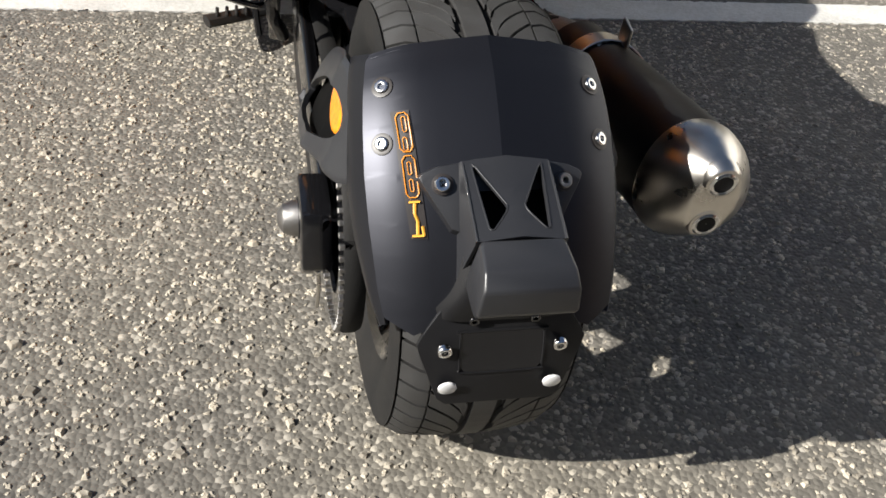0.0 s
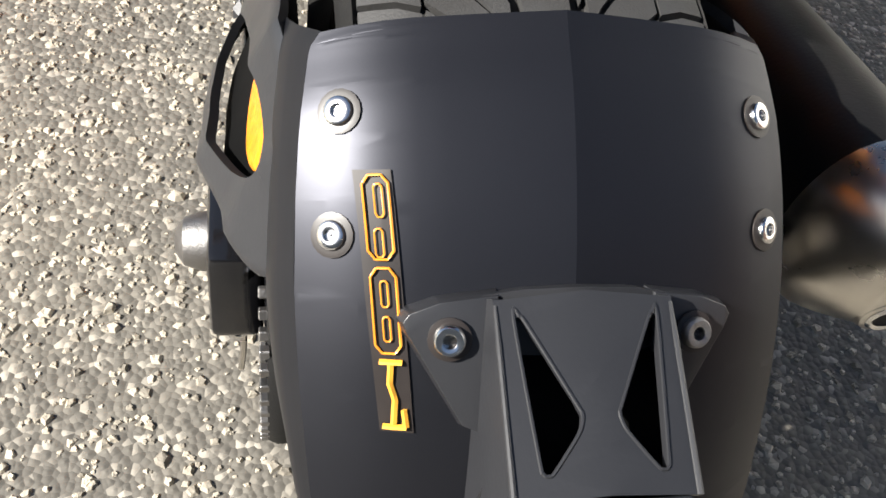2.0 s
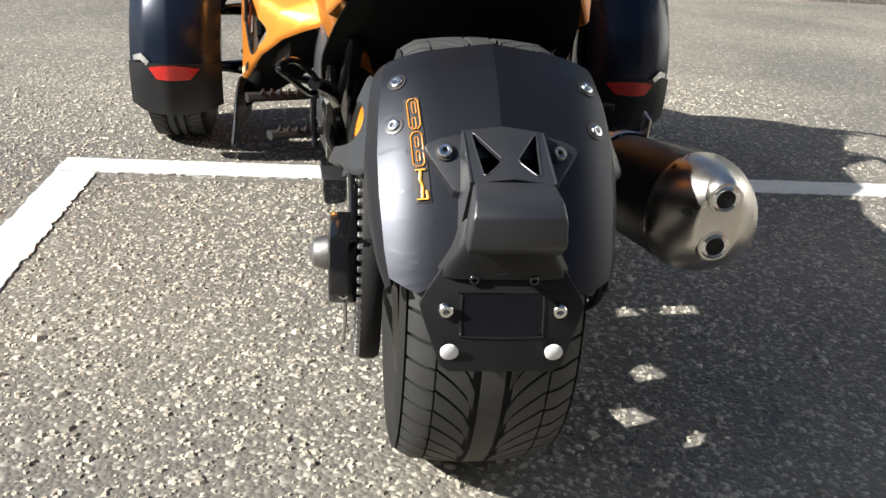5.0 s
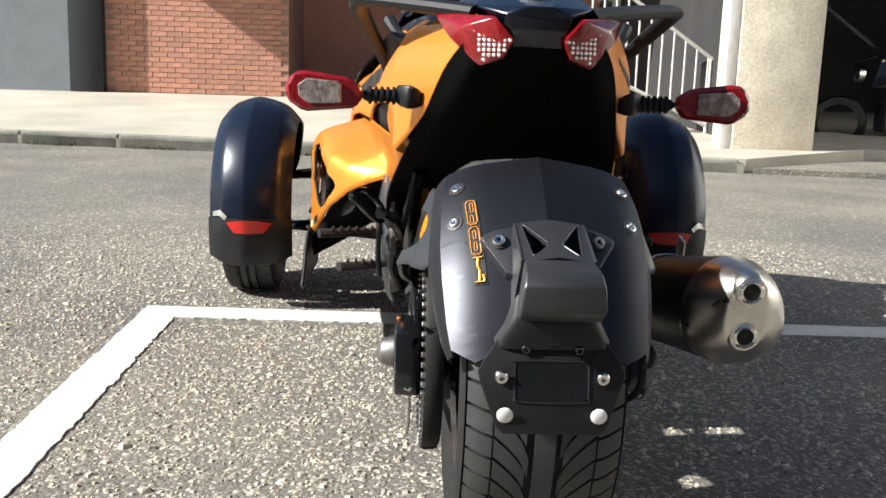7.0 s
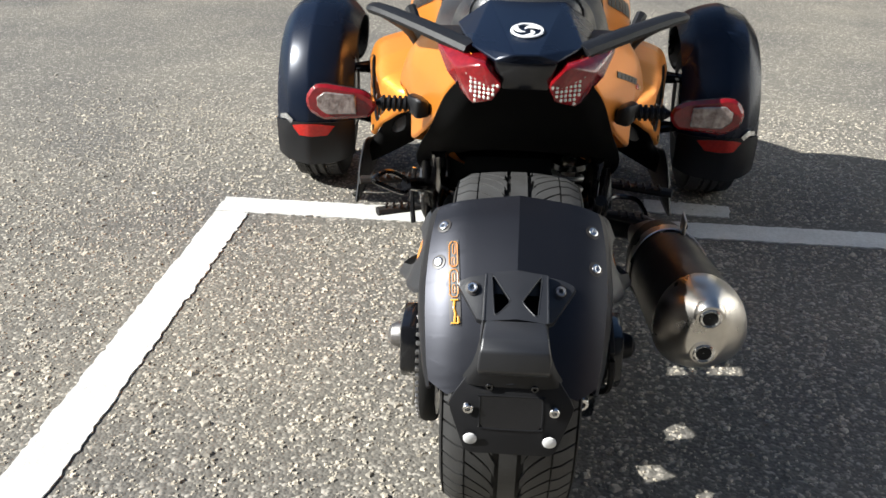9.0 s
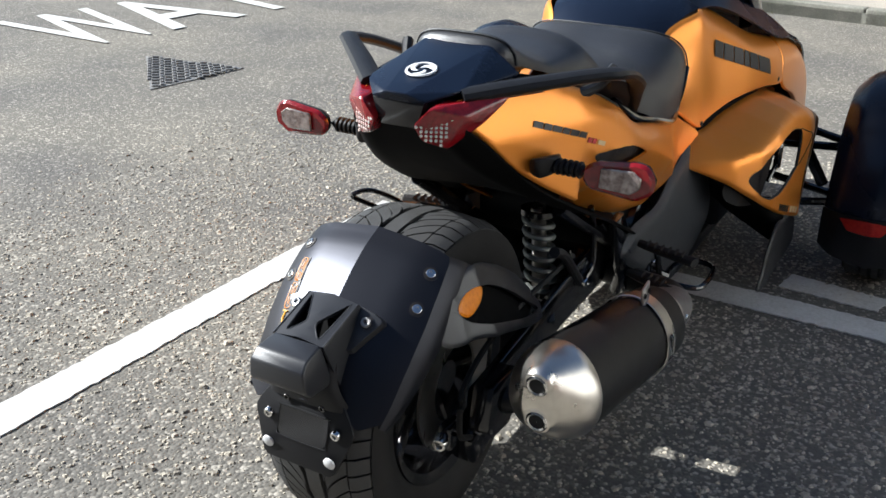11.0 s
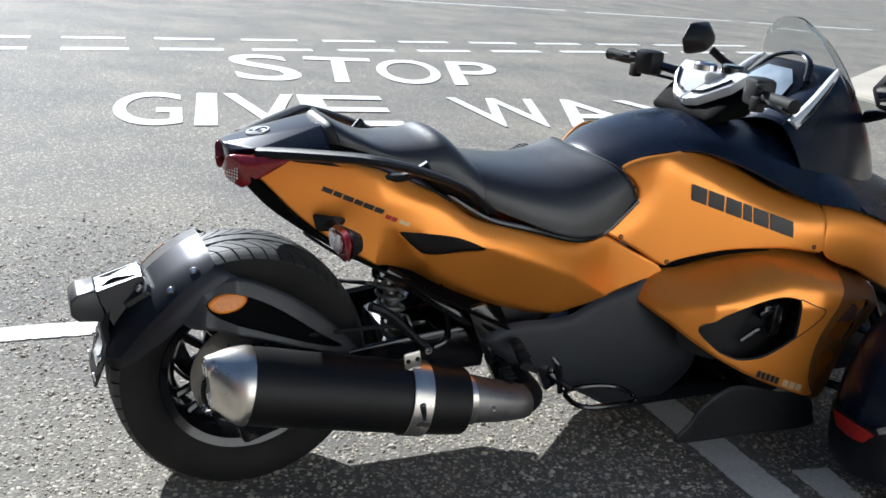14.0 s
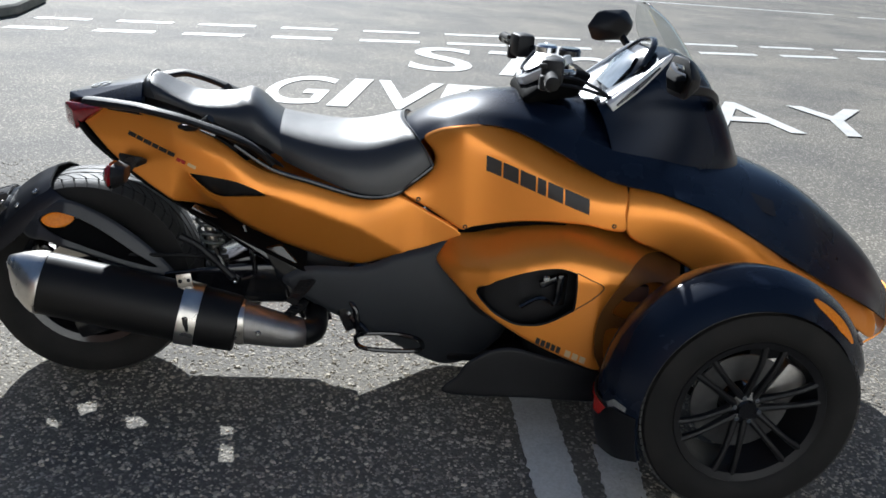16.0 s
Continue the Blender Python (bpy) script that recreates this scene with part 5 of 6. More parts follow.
for x, s in ((.118, .158), (.1225, .362)):
    for k in (1, -1):
        p = np.array(guard(k * x, s))
        q = p + guard_normal(k * x, s) * 0.01
        w = part("washer", bolt(0.0122, 0.0012, tuple(p), tuple(q - p), False), DECAL, mudguard)
        part("bolt", bolt(0.0080, 0.0034, tuple(p + (q - p) * 0.05), tuple(q - p)), CHROME, mudguard, "bright socket bolt")

# model badge down the mudguard: orange outlined bars
badge = part("badge_ground", panel([(-.1125, .262), (-.0935, .264), (-.0875, .45), (-.0810, .655), (-.0985, .655), (-.1065, .45)], lambda a, b: guard(a, b, 0.0012), 0.0006, (), 0.015, sharp=True), DECAL, mudguard, "dark badge strip")
def stroke(pts, mat, r=0.0011):
    line = []
    for (a, b), (c, d) in zip(pts, pts[1:]):
        line += [(a + (c - a) * k / 5, b + (d - b) * k / 5) for k in range(5)]
    line.append(pts[-1])
    part("badge_stroke", tube([guard(a, b, 0.0028) for a, b in line], r, 5, len(line), 0.5), mat, badge)


def badge_x(q):
    return -.1078 + (q - .290) * 0.028


def badge_loop(u0, u1, q0, q1, mat, r):
    """A rounded outline on the badge, u across it from 0 to 1, q down the guard."""
    c, d = 0.25 * (u1 - u0), 0.10 * (q1 - q0)
    ring = [(u0 + c, q0), (u1 - c, q0), (u1, q0 + d), (u1, q1 - d), (u1 - c, q1), (u0 + c, q1), (u0, q1 - d), (u0, q0 + d), (u0 + c, q0)]
    stroke([(badge_x(q) + 0.0128 * u, q) for u, q in ring], mat, r)


badge_loop(0, 1, .272, .395, DECALORANGE, 0.0008)
badge_loop(.42, .74, .285, .335, DECALORANGE, 0.0006)
badge_loop(.30, .62, .352, .392, DECALORANGE, 0.0006)
badge_loop(0, 1, .407, .528, DECALORANGE, 0.0008)
badge_loop(.36, .64, .424, .460, DECALORANGE, 0.0006)
badge_loop(.36, .64, .474, .510, DECALORANGE, 0.0006)
for bar in ([(0.1, .541), (1.0, .541)], [(.55, .545), (.45, .575), (.62, .600), (.50, .640)], [(.05, .644), (1.0, .644)], [(.95, .615), (1.0, .644)]):
    stroke([(badge_x(q) + 0.0128 * u, q) for u, q in bar], DECALYELLOW, 0.0018)

# side arms of the mudguard with amber reflectors
arm_outline = [(-.162, .486), (-.130, .522), (-.095, .548), (-.04, .562), (.03, .538), (.10, .500), (.17, .448), (.235, .385), (.275, .330), (.240, .350), (.14, .382), (.06, .410), (-.02, .436), (-.09, .454), (-.145, .458)]
arm_hole = [(-.108, .512), (-.06, .530), (0, .514), (.07, .476), (.14, .428), (.205, .384), (.14, .400), (.06, .428), (-.02, .457), (-.09, .484)]


def arm_x(y, z):
    top = interp(y, [(-.16, .50), (-.115, .555), (-.04, .570), (.03, .540), (.10, .500), (.17, .448), (.25, .37)])
    return 0.147 + 0.44 * max(0.0, top - z) + 0.012 * max(0.0, y) / 0.25 - 0.007 * max(0.0, min(1.0, (-.045 - y) / 0.05))


for p, s in zip(pair("mudguard_arm", panel(arm_outline, lambda y, z: (arm_x(y, z), y, z), 0.007, [arm_hole], 0.02, 110, 0.003, 0.008), BRACKET, trike, "satin black mudguard arm with an open teardrop"), (1, -1)):
    b = panel([(-.105, .505), (-.090, .520), (-.065, .528), (-.035, .527), (-.018, .512), (-.035, .494), (-.065, .486), (-.090, .490)], lambda y, z: (0.153 + 0.36 * (.53 - z), y, z), 0.010, (), 0.03, 40, 0.003, 0.006)
    part("reflector", b if s > 0 else flipped(b), AMBER, p, "oval amber reflector")
    # added black backing that stands in for the shade inside the teardrop
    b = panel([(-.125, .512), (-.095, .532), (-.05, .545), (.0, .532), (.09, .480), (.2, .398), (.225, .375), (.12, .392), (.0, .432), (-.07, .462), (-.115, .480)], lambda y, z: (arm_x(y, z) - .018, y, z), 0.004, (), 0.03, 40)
    part("hole_shade", b if s > 0 else flipped(b), UNDER, p)

# vented bracket, lamp box and number plate holder
def column(a, v):
    """The raised middle of the lamp bracket, from the mudguard back to the lamp box."""
    return (a, -.220 - .102 * v, .549 - .036 * v - .12 * abs(a))


tri = [(-.0375, .18), (-.0345, .17), (-.031, .22), (-.012, .585), (-.0095, .64), (-.0105, .69), (-.0135, .74), (-.0255, .875), (-.0285, .89), (-.0310, .88), (-.0325, .80)]
br = part("lamp_bracket", panel([(-.047, .085), (-.024, .08), (0, .075), (.024, .08), (.047, .085), (.047, .5), (.048, 1), (0, 1), (-.048, 1), (-.047, .5)], column, 0.006, [tri, [(-p, q) for p, q in reversed(tri)]], 0.05, sharp=True), BRACKET, mudguard, "graphite bracket with two triangular vents", sharp=0.35)
for k in (1, -1):
    rows = [[column(k * .047, v) for v in (.08, .3, .5, .75, 1)], [guard(k * x, q, 0.001) for x, q in ((.049, .445), (.050, .53), (.051, .62), (.052, .71), (.053, .79))]]
    part("bracket_side", loft(rows, 4, 12, 0.004), BRACKET, br)
    part("bracket_edge", tube([column(k * .0462, v) for v in (.11, .3, .6, 1)], [0.0010, 0.0016, 0.0016, 0.0018], 8, 20), BRACKET, br)
    part("vent_rim", tube([column(k * -p, q) for p, q in tri], 0.0010, 6, 60, closed=True), BRACKET, br)
    shape = [(.040, .432), (.072, .443), (.089, .460), (.0925, .474), (.089, .494), (.058, .640), (.040, .66)]
    ear = hull([guard(k * x, q, -0.002) for x, q in shape] + [guard(k * (.060 + (x - .060) * .90), .50 + (q - .50) * .90, 0.012) for x, q in shape], 0.0035, 3)
    part("bracket_ear", ear, BRACKET, br, sharp=0.9)
    p = np.array(guard(k * .066, .497, 0.0125))
    q = p + guard_normal(k * .066, .497) * 0.022
    part("washer", bolt(0.0115, 0.0015, tuple(p), tuple(q - p), False), DECAL, br)
    part("bolt", bolt(0.0085, 0.006, tuple(p), tuple(q - p)), CHROME if k < 0 else CAST, br, "bright socket bolt")
web = [(-.05, .44), (-.03, .431), (0, .427), (.03, .431), (.05, .44), (.05, .52), (0, .52), (-.05, .52)]
part("bracket_web", panel(web, lambda a, b: guard(a, b, 0.0095), 0.009, (), 0.02, sharp=True), BRACKET, br, sharp=0.6)
# added black sheet that puts shade below the vents
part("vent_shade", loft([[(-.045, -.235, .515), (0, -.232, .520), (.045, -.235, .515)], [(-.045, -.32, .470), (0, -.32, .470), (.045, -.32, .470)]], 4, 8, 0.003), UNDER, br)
part("lamp_box", hull([(-.044, -.323, .511), (.044, -.323, .511), (-.047, -.362, .503), (.047, -.362, .503), (-.050, -.377, .488), (.050, -.377, .488), (-.053, -.376, .456), (.053, -.376, .456), (-.051, -.360, .441), (.051, -.360, .441), (-.048, -.30, .436), (.048, -.30, .436)], 0.010, 4), BRACKET, mudguard, "graphite lamp box on the mudguard")
neck = mirror_rows([[(0, -.305, .470), (.036, -.304, .470), (.050, -.294, .47)], [(0, -.318, .43), (.046, -.316, .43), (.060, -.302, .43)], [(0, -.313, .392), (.060, -.311, .392), (.078, -.298, .396)]])
part("plate_neck", loft(neck, 12, 17, 0.006), PLASTIC, mudguard, "black support below the lamp box")
plate_y = lambda z: -.316 - 0.25 * (.358 - z)
plate_outline = [(-.070, .402), (.070, .402), (.074, .385), (.089, .374), (.095, .362), (.092, .350), (.071, .294), (.061, .286), (-.061, .286), (-.071, .294), (-.092, .350), (-.095, .362), (-.089, .374), (-.074, .385)]
win = [(-.044, .376), (.044, .376), (.047, .372), (.047, .334), (.040, .326), (-.040, .326), (-.047, .334), (-.047, .372)]
holder = part("plate_holder", hull([(x, plate_y(z) + d, z) for x, z in plate_outline for d in (0, .005)], 0.0015), PLASTIC, trike, "black number plate holder without a plate")
part("recess", panel(win, lambda x, z: (x, plate_y(z) - 0.0012, z), 0.0008, (), 0.03, sharp=True), GLOSS, holder, "smooth dark centre of the plate holder")
part("recess_rim", tube([(x, plate_y(z) - 0.0012, z) for x, z in win], 0.0013, 6, 48, closed=True), PLASTIC, holder)
for k in (1, -1):
    part("bolt", bolt(0.0088, 0.007, (k * .065, plate_y(.358) - .002, .358), (0, -1, -.2)), CHROME, holder, "bright socket bolt")
    part("cap", bolt(0.0105, 0.004, (k * .060, plate_y(.311) - .003, .311), (0, -1, -.2), False), WHITE, holder, "round white plate cap")
    part("bolt", bolt(0.0065, 0.005, (k * .034, plate_y(.392) - .002, .392), (0, -1, -.2)), GLOSS, holder)

# ---- exhaust ----
AXIS0, AXIS1 = Vector((.3185, -.124, .398)), Vector((.330, .455, .288))
edir = (AXIS1 - AXIS0).normalized()
oq = Vector((1, 0, 0)).rotation_difference(Vector((0, 1, .14)).normalized()).to_matrix().to_4x4()  # the outlets face slightly down


def can(stations, seg=40, closed_ends=True, squash=0.06):
    """A rounded three-sided can along the exhaust's axis: (metres along, half width)."""
    P = np.empty((len(stations), seg, 3))
    up = Vector((0, 0, 1)) - edir * edir.z
    up.normalize()
    right = edir.cross(up)
    for i, (d, r, *slim) in enumerate(stations):
        c = AXIS0 + edir * d
        for k in range(seg):
            a = 2 * math.pi * k / seg
            rr = r * (1 + squash * math.cos(3 * a + 1.2) * 0.6) * (1.0 + 0.06 * abs(math.sin(a)))
            lean = -0.33 * rr * math.sin(a) * max(0.0, min(1.0, (0.064 - d) / 0.07))
            P[i, k] = c + right * rr * math.cos(a) * (slim[0] if slim else 1.0) + up * rr * math.sin(a) + edir * lean
    bm = from_grid(P, wrap_v=True)
    if closed_ends:
        bm.verts.ensure_lookup_table()
        n = len(stations)
        bm.faces.new([bm.verts[k] for k in range(seg)])
        bm.faces.new([bm.verts[(n - 1) * seg + k] for k in reversed(range(seg))])
    bmesh.ops.recalc_face_normals(bm, faces=bm.faces)
    return bm


exhaust = empty("exhaust", "", "")
exhaust.parent = trike
part("silencer", can([(0.062, 0.070), (0.066, 0.0775), (0.09, 0.0785), (0.35, 0.078), (0.52, 0.076), (0.575, 0.073), (0.580, 0.066)]), CANBLACK, exhaust, "satin black silencer")
part("end_cap", can([(-0.0095, 0.044, .56), (-0.009, 0.049, .58), (-0.005, 0.0535, .64), (0.004, 0.058, .74), (0.017, 0.0645, .86), (0.034, 0.072, .95), (0.052, 0.0775, 1.0), (0.064, 0.0797, 1.0), (0.069, 0.0792, 1.0), (0.070, 0.070, 1.0)]), STEEL, exhaust, "brushed steel silencer end cap")
for k in (.0355, -.0355):
    x, y, z = AXIS0 - edir * .0085 + Vector((0, -.14, .99)) * k
    t = part("outlet", lathe([(0.0190, .004), (0.0188, -.003), (0.0160, -.005), (0.0130, -.0035), (0.0128, .004)], 26, (x, y, z), oq), CHROME, exhaust, "polished exhaust outlet")
    part("outlet_boss", lathe([(0.0275, .016), (0.0255, .002), (0.0225, -.0015), (0.0185, -.0025), (0.0185, .012)], 28, (x, y, z), oq), STEEL, exhaust, "raised steel boss round the outlet")
    part("outlet_bore", lathe([(0.0005, -.0018), (0.0130, -.0018), (0.0130, .003), (0.0005, .003)], 20, (x, y, z), oq, closed=False), GROOVE, t)
band = part("clamp_band", can([(0.425, 0.0805), (0.426, 0.0825), (0.474, 0.0815), (0.475, 0.0795)], closed_ends=False), STEEL, exhaust, "bright steel clamp band")
sl = AXIS0 + edir * 0.45
part("band_slot", block((0.012, 0.016, 0.045), (sl.x + .078, sl.y, sl.z + .005), 0.005, (10, 0, 0)), GLOSS, band)
part("hanger", join(block((0.006, 0.04, 0.05), (sl.x + .02, sl.y - .01, sl.z + .10), 0.003, (10, 0, 0)), block((0.05, 0.035, 0.006), (sl.x, sl.y - .01, sl.z + .083), 0.002, (10, 0, 0))), STEEL, exhaust, "steel silencer hanger")
for dy, dz in ((-.022, .104), (.0, .108)):
    part("hanger_bolt", bolt(0.0052, 0.003, (sl.x + .023, sl.y + dy, sl.z + dz), (1, 0, 0)), GROOVE, exhaust)
def ovals(sections, seg=28):
    """Rounded tube sections across the y axis: (y, middle x, middle z, half width, half height)."""
    P = np.array([[(xc + hx * math.cos(2 * math.pi * k / seg), y, zc + hz * math.copysign(abs(math.sin(2 * math.pi * k / seg)) ** 0.8, math.sin(2 * math.pi * k / seg))) for k in range(seg)] for y, xc, zc, hx, hz in sections])
    bm = from_grid(P, wrap_v=True)
    bm.verts.ensure_lookup_table()
    n = len(sections)
    bm.faces.new([bm.verts[k] for k in range(seg)])
    bm.faces.new([bm.verts[(n - 1) * seg + k] for k in reversed(range(seg))])
    bmesh.ops.recalc_face_normals(bm, faces=bm.faces)
    return bm


part("collar", ovals([(.440, .331, .300, .056, .058), (.441, .331, .300, .061, .063), (.464, .332, .298, .060, .061), (.465, .332, .298, .056, .057)]), STEEL, exhaust, "bright alloy collar")
shield = part("elbow_shield", ovals([(.462, .332, .297, .053, .053), (.464, .332, .297, .057, .057), (.50, .332, .290, .056, .053), (.55, .331, .280, .054, .047), (.595, .328, .272, .050, .042), (.622, .325, .268, .044, .037), (.630, .323, .267, .036, .030)]), CAST, exhaust, "tapered grey alloy elbow shield")
part("header_pipe", tube([(.322, .60, .268), (.318, .632, .268), (.295, .650, .270), (.235, .655, .275), (.12, .65, .30)], [0.040, 0.036, 0.034, 0.032, 0.030], 18, 40), CANBLACK, exhaust, "dark bent exhaust pipe")
part("shield_bolt", bolt(0.008, 0.005, (.386, .503, .293), (1, 0, 0)), CHROME, shield)

# ---- shock absorber, frame, engine ----
S0, S1 = Vector((.105, .325, .545)), Vector((.105, .375, .325))
coil = []
for i in range(140):
    t = i / 139
    a = t * 2 * math.pi * 7
    c = S0.lerp(S1, 0.08 + 0.84 * t)
    coil.append((c.x + .029 * math.cos(a), c.y + .029 * math.sin(a), c.z))
shock = part("shock_absorber", tube([tuple(S0), tuple(S0.lerp(S1, .5)), tuple(S1)], [0.015, 0.015, 0.02], 12, 8), STEEL, trike, "coil spring shock absorber")
part("spring", tube(coil, 0.0058, 7, 260), GREEN, shock, "dark green coil spring")
for c in (S0, S1):
    part("spring_seat", lathe([(0.0005, .006), (0.036, .006), (0.036, -.006), (0.0005, -.006)], 24, tuple(c.lerp(S0.lerp(S1, .5), .12)), Matrix.Rotation(radians(90), 4, "Y"), closed=False), GLOSS, shock)
for s in (1, -1):
    part("frame_tube", tube([(s * .16, .30, .56), (s * .17, .45, .47), (s * .18, .60, .38), (s * .17, .75, .30)], 0.016, 10, 20), GLOSS, trike, "black frame tube")
    part("frame_tube", tube([(s * .17, .52, .46), (s * .20, .56, .40), (s * .21, .58, .33), (s * .19, .62, .26)], 0.013, 10, 16), GLOSS, trike, "black frame tube")
    part("peg_bracket", hull([(s * x, y, z) for x in (.195, .215) for y, z in ((.50, .47), (.55, .48), (.66, .36), (.70, .26), (.64, .24), (.55, .36))], 0.006), GLOSS, trike, "black footpeg bracket")
    for y, z, l in ((.62, .382, .155), (.60, .312, .11)):
        pg = part("footpeg", tube([(s * .215, y + .02, z), (s * (.215 + l * .4), y, z), (s * (.215 + l), y - .03, z)], [0.012, 0.016, 0.017], 8, 12, 0.6), RUBBER, trike, "ribbed black footpeg")
        part("peg_ribs", join(*[block((0.006, 0.034, 0.008), (s * (.255 + .017 * k), y - .004 * k, z + .009), 0.002, segs=1) for k in range(int((l - .04) / .017))]), RUBBER, pg)

part("passenger_peg", tube([(-.285, .240, .513), (-.272, .262, .494), (-.240, .335, .452), (-.228, .355, .455), (-.232, .340, .480), (-.262, .275, .518)], 0.0055, 8, 40, closed=True), GLOSS, trike, "black looped passenger peg")
part("peg_arm", tube([(-.232, .345, .466), (-.21, .42, .44), (-.20, .52, .40)], [0.012, 0.016, 0.018], 8, 12), GLOSS, trike)
part("stand", tube([(-.235, .56, .43), (-.24, .55, .36), (-.235, .54, .30)], 0.006, 6, 8), GLOSS, trike, "thin upright lever beside the footpeg")
part("cable_loop", tube([(.17, .268, .478), (.172, .317, .453), (.172, .383, .392), (.172, .419, .355)], [0.012, 0.010, 0.010, 0.012], 8, 20), PLASTIC, trike, "thick black cable below the seat")
part("cable_loop", tube([(.16, .365, .445), (.168, .38, .41), (.17, .40, .37), (.165, .43, .34)], 0.007, 8, 16), GLOSS, trike)
part("stay_rod", tube([(.175, .440, .52), (.178, .456, .478), (.178, .474, .40), (.178, .47, .374), (.176, .44, .358)], 0.007, 8, 24), GLOSS, trike, "bent black stay")
part("stay_bolt", bolt(0.011, 0.012, (.178, .421, .357), (1, 0, 0)), CHROME, trike)
part("suspension_linkage", hull([(x, y, z) for x in (-.10, .09) for y, z in ((.345, .37), (.36, .24), (.47, .21), (.52, .30), (.46, .40))], 0.015), GLOSS, trike, "dark suspension linkage")
part("brake_pedal", tube([(.26, .79, .240), (.30, .765, .242), (.345, .785, .238), (.35, .87, .234), (.335, .945, .232), (.28, .945, .236), (.255, .88, .240)], 0.007, 8, 50, closed=True), GLOSS, trike, "black looped rider footrest")
part("gear_linkage", join(tube([(.21, .70, .32), (.23, .76, .27), (.26, .80, .243)], 0.010, 8, 12), tube([(.21, .72, .34), (.24, .76, .31), (.25, .775, .23)], 0.008, 8, 12), block((0.03, 0.05, 0.08), (.22, .745, .275), 0.008, (25, 0, 0))), GLOSS, trike, "dark footrest linkage")
part("linkage_bolt", bolt(0.007, 0.006, (.236, .745, .295), (1, 0, 0)), CHROME, trike)
part("engine", join(hull([(x, y, z) for x in (-.16, .16) for y, z in ((.58, .35), (.58, .46), (.70, .30), (.95, .17), (1.25, .17), (1.25, .56), (.70, .48))], 0.02), block((0.30, 0.30, 0.22), (0, 1.12, .48), 0.03)), PLASTIC, trike, "dark engine casing")
part("clutch_cover", lathe([(0.0005, .03), (0.06, .03), (0.08, .015), (0.085, 0), (0.0005, 0)], 30, (.165, .80, .35), closed=False), GLOSS, trike)
part("radiator", block((0.60, 0.06, 0.30), (0, 1.50, .42), 0.01), PLASTIC, trike, "black radiator")
part("belly_pan", block((0.46, 0.74, 0.05), (0, 1.40, .165), 0.02), PLASTIC, trike, "black belly pan")
part("front_core", hull([(x, y, z) for x in (-.26, .26) for y, z in ((1.3, .20), (1.3, .62), (1.6, .66), (2.0, .50), (2.28, .34), (2.28, .22), (1.9, .18))], 0.02), PLASTIC, trike, "black front chassis")

# ---- front wheels, mudguards and suspension ----
FEND = [(math.radians(a), r) for a, r in ((22, .352), (35, .358), (60, .375), (90, .392), (120, .392), (150, .376), (180, .360), (198, .354))]
fa = curve(FEND, 50)


def front_guard(u, t, off=0.0):
    """A place on the front mudguard: u across from -1 inside to 1 outside, t from its tip to its tail."""
    i = t * 49
    k = min(48, int(i))
    a, r = fa[k] + (fa[k + 1] - fa[k]) * (i - k)
    half = 0.062 + 0.062 * min(1, t / 0.35) ** 0.7
    drop = 0.030 * u * u + 0.045 * max(0.0, abs(u) - 0.62) ** 1.5 * 2.2 + 0.018 * abs(u - 0.10)
    rr = r + off - drop
    return (FX - 0.022 + half * u, 1.728 + rr * math.cos(a), .252 + rr * math.sin(a))


